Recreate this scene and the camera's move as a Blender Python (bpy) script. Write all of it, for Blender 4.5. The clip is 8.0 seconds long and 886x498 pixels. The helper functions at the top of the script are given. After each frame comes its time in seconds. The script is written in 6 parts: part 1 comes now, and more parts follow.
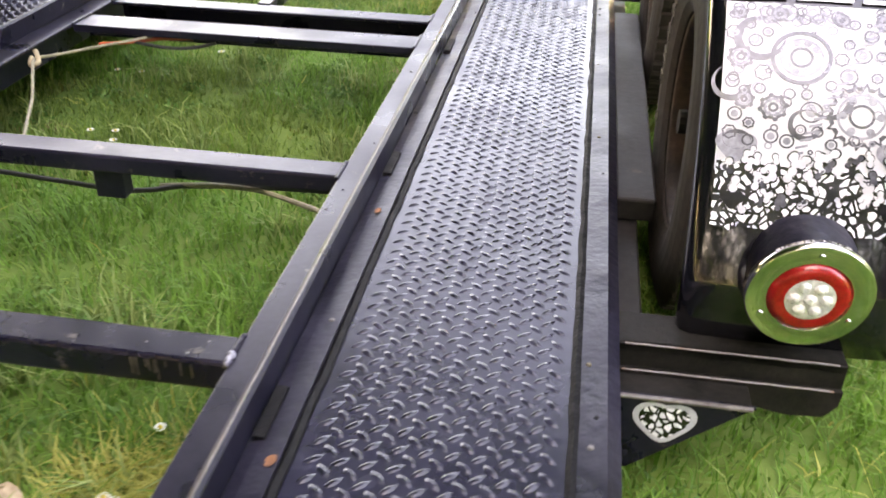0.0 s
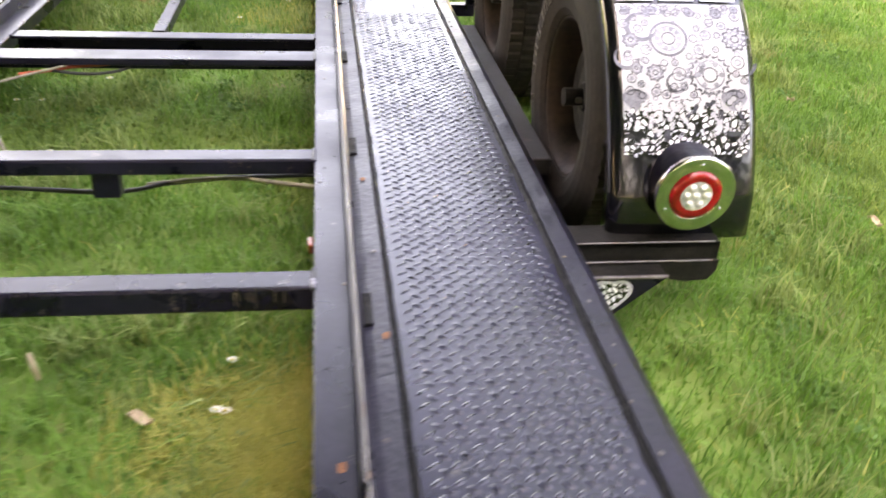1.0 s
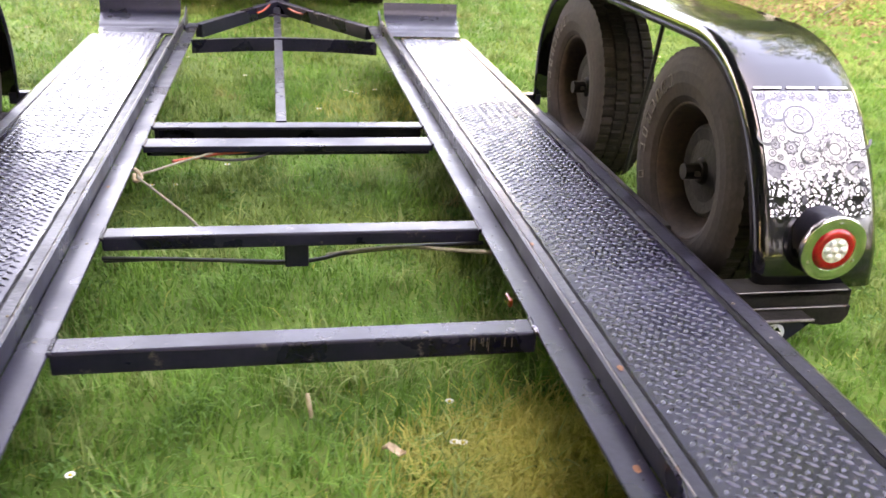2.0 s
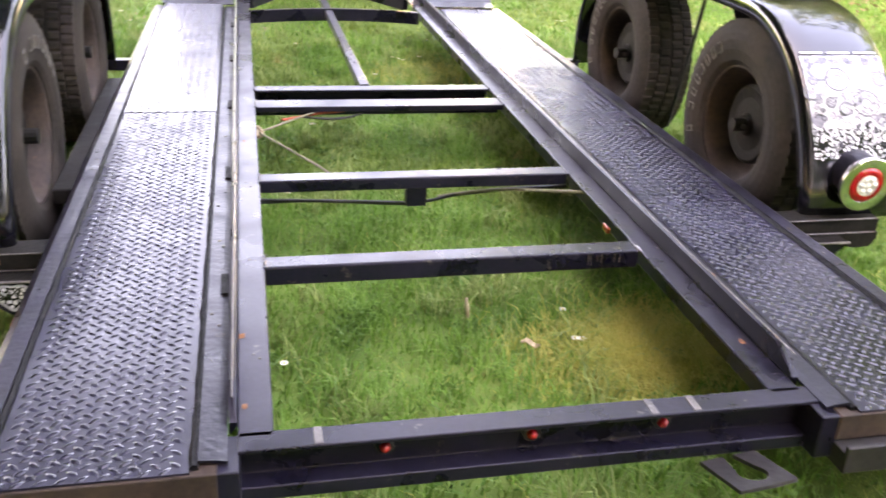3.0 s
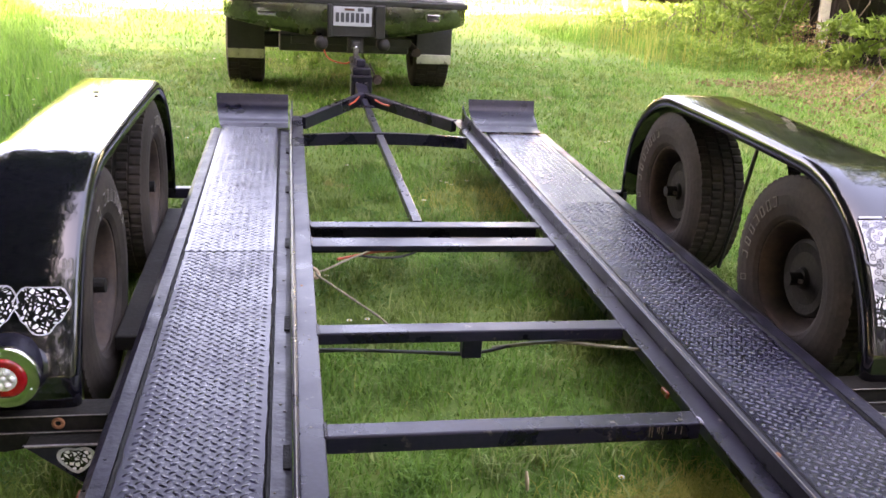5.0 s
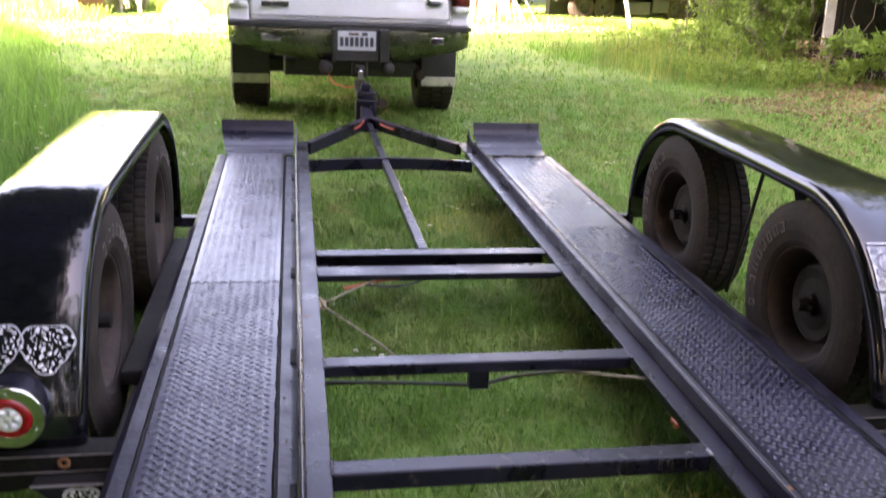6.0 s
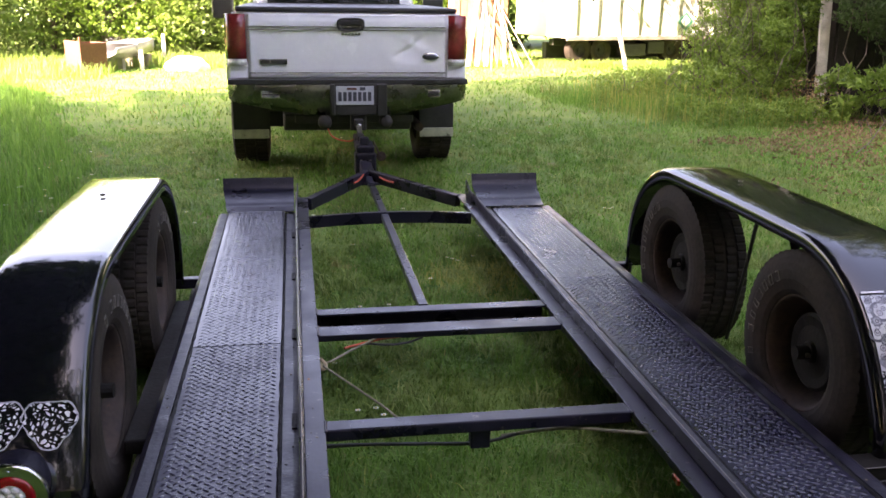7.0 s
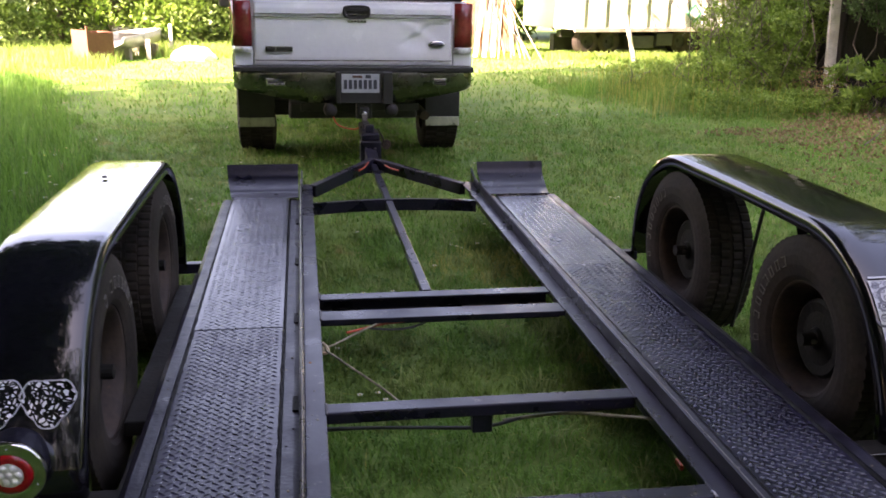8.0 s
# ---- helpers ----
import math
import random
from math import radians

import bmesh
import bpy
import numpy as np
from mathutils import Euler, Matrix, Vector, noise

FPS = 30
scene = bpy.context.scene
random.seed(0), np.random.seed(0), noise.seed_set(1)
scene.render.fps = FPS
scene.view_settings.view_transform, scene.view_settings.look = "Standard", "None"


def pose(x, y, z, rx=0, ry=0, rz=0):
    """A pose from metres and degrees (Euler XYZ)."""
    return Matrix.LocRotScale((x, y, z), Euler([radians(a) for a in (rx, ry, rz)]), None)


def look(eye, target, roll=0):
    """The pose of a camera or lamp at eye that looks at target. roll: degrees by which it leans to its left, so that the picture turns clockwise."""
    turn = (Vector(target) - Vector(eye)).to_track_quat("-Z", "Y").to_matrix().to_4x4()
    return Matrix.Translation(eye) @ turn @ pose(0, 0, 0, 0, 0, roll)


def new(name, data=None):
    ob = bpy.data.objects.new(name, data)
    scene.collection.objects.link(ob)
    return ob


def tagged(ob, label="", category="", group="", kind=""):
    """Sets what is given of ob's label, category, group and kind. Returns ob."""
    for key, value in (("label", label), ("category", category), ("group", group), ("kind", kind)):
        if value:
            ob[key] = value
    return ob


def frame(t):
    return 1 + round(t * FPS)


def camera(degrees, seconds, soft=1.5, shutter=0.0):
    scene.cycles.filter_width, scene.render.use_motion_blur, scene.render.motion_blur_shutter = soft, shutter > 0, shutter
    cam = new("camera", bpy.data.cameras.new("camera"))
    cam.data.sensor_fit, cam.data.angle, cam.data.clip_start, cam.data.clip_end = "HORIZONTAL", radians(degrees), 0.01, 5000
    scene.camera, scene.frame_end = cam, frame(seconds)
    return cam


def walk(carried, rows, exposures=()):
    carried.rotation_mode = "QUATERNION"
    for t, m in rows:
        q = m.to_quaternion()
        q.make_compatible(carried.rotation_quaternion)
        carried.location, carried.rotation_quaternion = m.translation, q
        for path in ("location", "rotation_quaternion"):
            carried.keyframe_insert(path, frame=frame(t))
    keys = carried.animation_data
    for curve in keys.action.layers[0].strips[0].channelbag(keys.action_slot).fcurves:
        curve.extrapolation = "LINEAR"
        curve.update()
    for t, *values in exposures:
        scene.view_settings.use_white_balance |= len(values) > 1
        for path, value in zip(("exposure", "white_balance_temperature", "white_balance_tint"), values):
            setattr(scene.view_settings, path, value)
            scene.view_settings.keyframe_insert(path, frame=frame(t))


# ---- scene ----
cam = camera(53.1, 8.0, 1.6, 0.5)
PATH = [
    (0, (0.937, -0.954, 1.041), (0.683, 0.739, 0.007), 1.2),
    (0.5, (0.769, -1.219, 1.074), (0.733, 0.533, 0.111), 2.6),
    (1, (0.524, -1.457, 1.131), (0.785, 0.273, 0.162), 3.1),
    (1.2, (0.392, -1.539, 1.151), (0.653, 0.214, 0.223), 2.4),
    (2.3, (-0.199, -1.781, 1.178), (0.289, -0.003, 0.403), 4.1),
    (2.5, (-0.321, -1.891, 1.188), (0.275, -0.174, 0.355), 4.9),
    (2.7, (-0.422, -1.924, 1.227), (0.153, -0.221, 0.349), 4.2),
    (3, (-0.515, -2.048, 1.265), (-0.106, -0.286, 0.411), 3.1),
    (3.1, (-0.528, -2.003, 1.246), (-0.125, -0.239, 0.393), 3.8),
    (3.5, (-0.57, -1.977, 1.356), (-0.192, -0.206, 0.507), 5.3),
    (4, (-0.58, -1.934, 1.404), (-0.226, -0.132, 0.611), 2.3),
    (4.5, (-0.589, -1.956, 1.451), (-0.211, -0.133, 0.721), 4.1),
    (4.7, (-0.59, -1.961, 1.463), (-0.238, -0.114, 0.78), 3.6),
    (5.8, (-0.584, -1.955, 1.464), (-0.25, -0.101, 0.79), 3.2),
    (6, (-0.583, -1.938, 1.503), (-0.255, -0.073, 0.859), 2.6),
    (6.5, (-0.574, -1.948, 1.541), (-0.262, -0.057, 0.969), 1.5),
    (6.8, (-0.548, -1.928, 1.557), (-0.243, -0.033, 0.995), 0.4),
    (7, (-0.56, -1.956, 1.571), (-0.242, -0.061, 1.017), 0.8),
    (7.5, (-0.565, -1.967, 1.551), (-0.288, -0.064, 1.003), 0.3),
    (8, (-0.545, -1.945, 1.532), (-0.242, -0.052, 0.963), 1.0),
]
EXPOSURES = [(0, 5.48, 10300, 24), (1.2, 5.55, 10300, 27), (2.3, 5.8, 9500, 31), (3.5, 5.86, 9500, 33), (4.5, 5.36, 9000, 34), (5.8, 5.08, 8300, 37), (6.5, 4.28, 7950, 34), (7.0, 4.08, 7950, 34), (8, 3.92, 7950, 34)]
walk(cam, [(t, look(eye, target, roll)) for t, eye, target, roll in PATH], EXPOSURES)

# ---- world and sun ----
SUN_AZ, SUN_EL = radians(240), radians(40)
world = bpy.data.worlds.new("sky")
scene.world = world
world.use_nodes = True
sky = world.node_tree.nodes.new("ShaderNodeTexSky")
sky.sky_type, sky.sun_disc = "NISHITA", False
sky.sun_elevation, sky.sun_rotation = SUN_EL, SUN_AZ
sky.air_density, sky.dust_density = 1.0, 5.0
back = world.node_tree.nodes["Background"]
back.inputs["Strength"].default_value = 0.11
world.node_tree.links.new(sky.outputs[0], back.inputs["Color"])
sun = new("sun", bpy.data.lights.new("sun", "SUN"))
sun.data.energy, sun.data.angle, sun.data.color = 5.0, radians(0.6), (1.0, 0.93, 0.8)
sun_way = Vector((math.sin(SUN_AZ) * math.cos(SUN_EL), math.cos(SUN_AZ) * math.cos(SUN_EL), math.sin(SUN_EL)))
sun.matrix_world = look(sun_way * 60, (0, 0, 0))


# ---- materials ----
def surface(name, low, high, size=8.0, fine=120.0, rough=(0.4, 0.6), metal=0.0, bump=0.15, coat=0.0, specks=None, islands=0.0, through_light=0.0, spec=0.5):
    """A procedural surface: two colours mixed by coarse and fine noise, uneven gloss, fine relief, optional specks of rust or dust."""
    m = bpy.data.materials.new(name)
    m.use_nodes = True
    nt = m.node_tree
    n, ln = nt.nodes, nt.links
    bsdf = n["Principled BSDF"]
    co = n.new("ShaderNodeTexCoord").outputs["Object"]
    coarse = n.new("ShaderNodeTexNoise")
    coarse.inputs["Scale"].default_value, coarse.inputs["Detail"].default_value = size, 6
    grain = n.new("ShaderNodeTexNoise")
    grain.inputs["Scale"].default_value, grain.inputs["Detail"].default_value = fine, 4
    for tex in (coarse, grain):
        ln.new(co, tex.inputs["Vector"])
    both = n.new("ShaderNodeMath")
    both.operation = "MULTIPLY_ADD"
    both.inputs[1].default_value, = (0.45,)
    ln.new(grain.outputs["Fac"], both.inputs[0])
    ln.new(coarse.outputs["Fac"], both.inputs[2])
    ramp = n.new("ShaderNodeMapRange")
    ramp.inputs["From Min"].default_value, ramp.inputs["From Max"].default_value = 0.52, 0.92
    ln.new(both.outputs[0], ramp.inputs["Value"])
    mix = n.new("ShaderNodeMix")
    mix.data_type = "RGBA"
    mix.inputs["A"].default_value, mix.inputs["B"].default_value = (*low, 1), (*high, 1)
    fac = ramp.outputs["Result"]
    if islands:
        geo = n.new("ShaderNodeNewGeometry")
        blend = n.new("ShaderNodeMix")
        blend.inputs["Factor"].default_value = islands
        ln.new(fac, blend.inputs["A"])
        ln.new(geo.outputs["Random Per Island"], blend.inputs["B"])
        fac = blend.outputs["Result"]
    ln.new(fac, mix.inputs["Factor"])
    colour = mix.outputs["Result"]
    if specks:
        tone, amount, spread = specks
        dots = n.new("ShaderNodeTexNoise")
        dots.inputs["Scale"].default_value, dots.inputs["Detail"].default_value = spread, 8
        dots.inputs["Roughness"].default_value = 0.7
        ln.new(co, dots.inputs["Vector"])
        cut = n.new("ShaderNodeMapRange")
        cut.inputs["From Min"].default_value, cut.inputs["From Max"].default_value = amount, amount + 0.06
        ln.new(dots.outputs["Fac"], cut.inputs["Value"])
        top = n.new("ShaderNodeMix")
        top.data_type = "RGBA"
        top.inputs["B"].default_value = (*tone, 1)
        ln.new(cut.outputs["Result"], top.inputs["Factor"])
        ln.new(colour, top.inputs["A"])
        colour = top.outputs["Result"]
    ln.new(colour, bsdf.inputs["Base Color"])
    gloss = n.new("ShaderNodeMapRange")
    gloss.inputs["From Min"].default_value, gloss.inputs["From Max"].default_value = 0.3, 0.7
    gloss.inputs["To Min"].default_value, gloss.inputs["To Max"].default_value = rough
    ln.new(coarse.outputs["Fac"], gloss.inputs["Value"])
    ln.new(gloss.outputs["Result"], bsdf.inputs["Roughness"])
    bsdf.inputs["Metallic"].default_value = metal
    bsdf.inputs["Specular IOR Level"].default_value = spec
    bsdf.inputs["Coat Weight"].default_value, bsdf.inputs["Coat Roughness"].default_value = coat, 0.06
    if bump:
        relief = n.new("ShaderNodeBump")
        relief.inputs["Strength"].default_value, relief.inputs["Distance"].default_value = bump, 0.01
        ln.new(both.outputs[0], relief.inputs["Height"])
        ln.new(relief.outputs["Normal"], bsdf.inputs["Normal"])
    if through_light:
        glow = n.new("ShaderNodeBsdfTranslucent")
        ln.new(colour, glow.inputs["Color"])
        add = n.new("ShaderNodeMixShader")
        add.inputs["Fac"].default_value = through_light
        ln.new(bsdf.outputs[0], add.inputs[1])
        ln.new(glow.outputs[0], add.inputs[2])
        ln.new(add.outputs[0], n["Material Output"].inputs["Surface"])
    return m


def glass(name, colour, rough=0.02, weight=1.0):
    m = surface(name, colour, colour, rough=(rough, rough), bump=0)
    b = m.node_tree.nodes["Principled BSDF"]
    b.inputs["Transmission Weight"].default_value = weight
    return m


RUST = (0.16, 0.07, 0.03)
M = {
    "frame": surface("black_frame_paint", (0.004, 0.004, 0.009), (0.015, 0.0135, 0.026), 6, 70, (0.2, 0.44), 0, 0.05, 0.0, ((0.085, 0.075, 0.065), 0.63, 22), 0, 0, 0.25),
    "plate": surface("worn_tread_plate", (0.005, 0.005, 0.0125), (0.0165, 0.016, 0.032), 4, 45, (0.18, 0.36), 0, 0.1, 0.0, ((0.07, 0.065, 0.06), 0.66, 14), 0, 0, 0.30),
    "plate_front": surface("glossy_tread_plate", (0.004, 0.0045, 0.010), (0.0135, 0.0145, 0.029), 4, 45, (0.15, 0.30), 0, 0.08, 0.0, ((0.06, 0.055, 0.05), 0.69, 12), 0, 0, 0.40),
    "plate_worn": surface("rubbed_tread_lozenge", (0.008, 0.008, 0.016), (0.028, 0.027, 0.041), 5, 60, (0.10, 0.22), 0, 0.05, 0.0, None, 0.3, 0, 0.48),
    "drip": surface("rusty_grime_streak", (0.06, 0.05, 0.03), (0.17, 0.135, 0.08), 60, 200, (0.6, 0.8), 0, 0.2),
    "strip": surface("edge_strip_paint", (0.004, 0.004, 0.008), (0.017, 0.016, 0.027), 8, 60, (0.26, 0.48), 0, 0.3, 0.0, ((0.09, 0.06, 0.04), 0.66, 16), 0, 0, 0.24),
    "bare": surface("rubbed_steel_edge", (0.09, 0.08, 0.07), (0.24, 0.225, 0.21), 14, 90, (0.35, 0.6), 0.3, 0.25, 0, (RUST, 0.6, 18)),
    "rust": surface("orange_rust", (0.12, 0.045, 0.018), (0.27, 0.11, 0.045), 60, 300, (0.8, 0.95), 0, 0.4),
    "seam": surface("black_weld_seam", (0.003, 0.003, 0.0035), (0.009, 0.009, 0.010), 30, 200, (0.5, 0.7), 0, 0.5, 0, None, 0, 0, 0.10),
    "dusty": surface("dusty_black_steel", (0.010, 0.009, 0.009), (0.03, 0.028, 0.027), 7, 60, (0.5, 0.75), 0, 0.2, 0, ((0.06, 0.045, 0.035), 0.64, 12), 0, 0, 0.35),
    "gloss": surface("glossy_black_fender_paint", (0.003, 0.003, 0.0045), (0.006, 0.006, 0.009), 3, 30, (0.06, 0.11), 0, 0.012, 0.6, ((0.04, 0.04, 0.037), 0.74, 20), 0, 0, 0.35),
    "white_art": surface("white_airbrush_paint", (0.40, 0.40, 0.43), (0.56, 0.56, 0.59), 12, 80, (0.15, 0.25), 0, 0.03, 0.4),
    "tyre": surface("worn_brown_black_rubber", (0.0145, 0.0115, 0.0095), (0.043, 0.033, 0.0265), 6, 60, (0.7, 0.9), 0, 0.2, 0, None, 0, 0, 0.2),
    "tyre_mark": surface("faded_raised_lettering", (0.07, 0.063, 0.055), (0.15, 0.135, 0.115), 20, 90, (0.7, 0.9), 0, 0.1),
    "rim": surface("rusty_brown_rim", (0.022, 0.0145, 0.0115), (0.065, 0.043, 0.032), 9, 60, (0.6, 0.85), 0.0, 0.3, 0, ((0.12, 0.055, 0.03), 0.62, 12), 0, 0, 0.3),
    "hub": surface("greasy_black_hub", (0.006, 0.006, 0.005), (0.018, 0.016, 0.014), 12, 80, (0.5, 0.75), 0.0, 0.3, 0, None, 0, 0, 0.13),
    "chrome": surface("chrome_trim", (0.62, 0.62, 0.63), (0.78, 0.78, 0.78), 6, 40, (0.06, 0.14), 1.0, 0.01),
    "red_lens": surface("red_lens", (0.26, 0.004, 0.007), (0.42, 0.010, 0.014), 50, 150, (0.08, 0.15), 0, 0.2, 0.5),
    "clear_lens": surface("clear_lamp_lens", (0.50, 0.50, 0.49), (0.85, 0.85, 0.83), 60, 150, (0.08, 0.15), 0.1, 0.5, 0.8),
    "amber": surface("amber_lens", (0.22, 0.035, 0.010), (0.32, 0.06, 0.015), 40, 120, (0.2, 0.35), 0, 0.1, 0.2),
    "cable": surface("black_cable", (0.01, 0.01, 0.01), (0.03, 0.03, 0.03), 20, 120, (0.4, 0.6), 0, 0.1),
    "rope": surface("weathered_cord", (0.15, 0.135, 0.085), (0.29, 0.255, 0.17), 40, 300, (0.7, 0.9), 0, 0.3),
    "red_wire": surface("orange_red_wire", (0.38, 0.05, 0.02), (0.55, 0.09, 0.035), 30, 200, (0.3, 0.5), 0, 0.05),
    "truck": surface("off_white_truck_paint", (0.80, 0.81, 0.85), (0.87, 0.88, 0.91), 3, 30, (0.2, 0.3), 0, 0.01, 0.3),
    "truck_dark": surface("black_truck_plastic", (0.012, 0.012, 0.012), (0.03, 0.03, 0.03), 8, 80, (0.4, 0.6), 0, 0.08),
    "bumper": surface("dusty_chrome_bumper", (0.12, 0.125, 0.115), (0.24, 0.245, 0.23), 5, 40, (0.18, 0.36), 1.0, 0.1),
    "window": surface("dark_tinted_glass", (0.01, 0.012, 0.014), (0.018, 0.02, 0.022), 2, 20, (0.03, 0.06), 0, 0.0, 0.5),
    "number_plate": surface("white_plate_enamel", (0.40, 0.42, 0.46), (0.52, 0.53, 0.57), 10, 80, (0.3, 0.4), 0, 0.02),
    "ink": surface("grey_blue_ink", (0.03, 0.032, 0.045), (0.07, 0.072, 0.09), 10, 80, (0.4, 0.5), 0, 0.0),
    "pale_band": surface("worn_pale_flap_band", (0.42, 0.40, 0.33), (0.62, 0.60, 0.50), 12, 80, (0.25, 0.4), 0.5, 0.05),
    "grass": surface("lawn_grass", (0.06, 0.14, 0.022), (0.265, 0.37, 0.09), 1.6, 14, (0.45, 0.65), 0, 0, 0, ((0.36, 0.30, 0.12), 0.58, 2.2), 0.58, 0.5, 0.3),
    "grass_pale": surface("pale_grass_tuft", (0.09, 0.18, 0.04), (0.36, 0.43, 0.15), 3, 20, (0.45, 0.65), 0, 0, 0, None, 0.7, 0.42, 0.3),
    "yellow_grass": surface("yellow_grass_blades", (0.24, 0.28, 0.05), (0.54, 0.50, 0.15), 6, 20, (0.5, 0.7), 0, 0, 0, None, 0.6, 0.42, 0.3),
    "grass_lush": surface("lush_lawn_grass", (0.045, 0.155, 0.018), (0.205, 0.385, 0.072), 2.6, 18, (0.4, 0.6), 0, 0, 0, None, 0.62, 0.5, 0.35),
    "clover": surface("clover_leaves", (0.05, 0.15, 0.03), (0.15, 0.30, 0.07), 4, 30, (0.45, 0.6), 0, 0, 0, None, 0.6, 0.3, 0.35),
    "soil": surface("mown_turf_ground", (0.055, 0.125, 0.02), (0.15, 0.215, 0.052), 1.3, 30, (0.8, 0.95), 0, 0.6, 0, ((0.22, 0.17, 0.08), 0.60, 3.0), 0, 0, 0.2),
    "litter": surface("brown_leaf_litter", (0.11, 0.07, 0.035), (0.34, 0.245, 0.13), 8, 60, (0.7, 0.9), 0, 0.3, 0, None, 0.6, 0.1),
    "leaf_dark": surface("dark_green_leaves", (0.016, 0.045, 0.012), (0.06, 0.12, 0.03), 0.8, 6, (0.35, 0.55), 0, 0, 0, None, 0.5, 0.3, 0.4),
    "leaf_light": surface("bright_green_leaves", (0.045, 0.10, 0.022), (0.15, 0.22, 0.055), 0.7, 6, (0.35, 0.55), 0, 0, 0, None, 0.5, 0.4, 0.4),
    "leaf_bush": surface("bramble_leaves", (0.06, 0.14, 0.02), (0.23, 0.35, 0.06), 1.2, 8, (0.35, 0.55), 0, 0, 0, None, 0.5, 0.45, 0.35),
    "bark": surface("grey_brown_bark", (0.06, 0.05, 0.04), (0.16, 0.135, 0.11), 4, 30, (0.8, 0.95), 0, 0.8),
    "art_grey": surface("grey_airbrush_paint", (0.02, 0.02, 0.028), (0.08, 0.08, 0.10), 30, 120, (0.14, 0.24), 0, 0.02, 0.5),
    "art_pale": surface("pale_grey_airbrush_paint", (0.13, 0.13, 0.16), (0.28, 0.28, 0.32), 30, 120, (0.14, 0.24), 0, 0.02, 0.5),
    "scuff": surface("scuffed_paint", (0.05, 0.045, 0.042), (0.14, 0.125, 0.115), 30, 120, (0.4, 0.6), 0.0, 0.3),
    "truck_red": surface("dark_red_lens", (0.13, 0.012, 0.014), (0.27, 0.03, 0.03), 9, 80, (0.15, 0.25), 0, 0.1, 0.2),
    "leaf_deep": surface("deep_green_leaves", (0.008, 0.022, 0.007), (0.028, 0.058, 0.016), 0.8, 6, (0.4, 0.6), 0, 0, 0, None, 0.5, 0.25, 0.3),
    "petal": surface("white_petals", (0.68, 0.68, 0.62), (0.85, 0.85, 0.8), 60, 200, (0.5, 0.7), 0, 0.1),
    "pollen": surface("yellow_flower_heart", (0.55, 0.4, 0.05), (0.75, 0.6, 0.1), 60, 200, (0.6, 0.8), 0, 0.2),
    "fallen": surface("fallen_dry_leaf", (0.30, 0.22, 0.13), (0.48, 0.38, 0.25), 30, 150, (0.6, 0.8), 0, 0.2),
    "rusty_sheet": surface("rusted_steel_sheet", (0.09, 0.032, 0.02), (0.15, 0.062, 0.04), 2, 25, (0.7, 0.9), 0.1, 0.3),
    "white_sheet": surface("white_trailer_panel", (0.50, 0.50, 0.49), (0.64, 0.64, 0.62), 1.5, 20, (0.35, 0.5), 0, 0.05),
    "barn": surface("red_brown_barn_board", (0.17, 0.07, 0.04), (0.34, 0.17, 0.10), 3, 40, (0.75, 0.95), 0, 0.4),
    "grey_wood": surface("silvered_wood", (0.13, 0.115, 0.095), (0.27, 0.25, 0.21), 4, 60, (0.7, 0.9), 0, 0.3),
    "white_wood": surface("flaking_white_wood", (0.36, 0.35, 0.32), (0.60, 0.59, 0.55), 7, 60, (0.6, 0.8), 0, 0.3),
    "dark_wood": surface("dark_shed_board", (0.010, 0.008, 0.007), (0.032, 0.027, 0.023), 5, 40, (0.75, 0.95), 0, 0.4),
    "hull": surface("white_boat_hull", (0.22, 0.23, 0.22), (0.32, 0.33, 0.32), 3, 30, (0.25, 0.4), 0, 0.03),
    "green_sign": surface("green_sign", (0.03, 0.16, 0.10), (0.05, 0.22, 0.14), 6, 40, (0.4, 0.5), 0, 0.02),
    "bright_patch": surface("bright_patch_white", (0.62, 0.62, 0.6), (0.78, 0.78, 0.76), 3, 20, (0.5, 0.6), 0, 0.2),
}


# ---- building helpers ----
def part(name, bm, material, parent=None, label="", smooth=False):
    """Links a bmesh as one mesh object, under a thing or a part."""
    me = bpy.data.meshes.new(name)
    bm.normal_update()
    bm.to_mesh(me)
    bm.free()
    me.materials.append(material)
    if smooth:
        me.shade_smooth()
    ob = new(name, me)
    ob.parent = parent
    if label:
        tagged(ob, label)
    return ob


def thing(name, label, category, group="", at=(0, 0, 0), turn=0):
    ob = new(name)
    ob.empty_display_size = 0.1
    ob.matrix_world = pose(*at, 0, 0, turn)
    return tagged(ob, label, category, group)


def group_under(name, parent, label=""):
    ob = new(name)
    ob.empty_display_size = 0.05
    ob.parent = parent
    return tagged(ob, label) if label else ob


def box(bm, x0, x1, y0, y1, z0, z1, bevel=0.003, m=None):
    """A box with worn edges, optionally laid by m."""
    made = bmesh.ops.create_cube(bm, size=1, matrix=Matrix.LocRotScale(((x0 + x1) / 2, (y0 + y1) / 2, (z0 + z1) / 2), None, (abs(x1 - x0), abs(y1 - y0), abs(z1 - z0))))
    vs = made["verts"]
    if m is not None:
        bmesh.ops.transform(bm, matrix=m, verts=vs)
    if bevel:
        bmesh.ops.bevel(bm, geom=list({e for v in vs for e in v.link_edges}), offset=bevel, segments=2, affect="EDGES", profile=0.5)
    return bm


def boxes(*sizes, bevel=0.003):
    bm = bmesh.new()
    for s in sizes:
        box(bm, *s, bevel=bevel)
    return bm


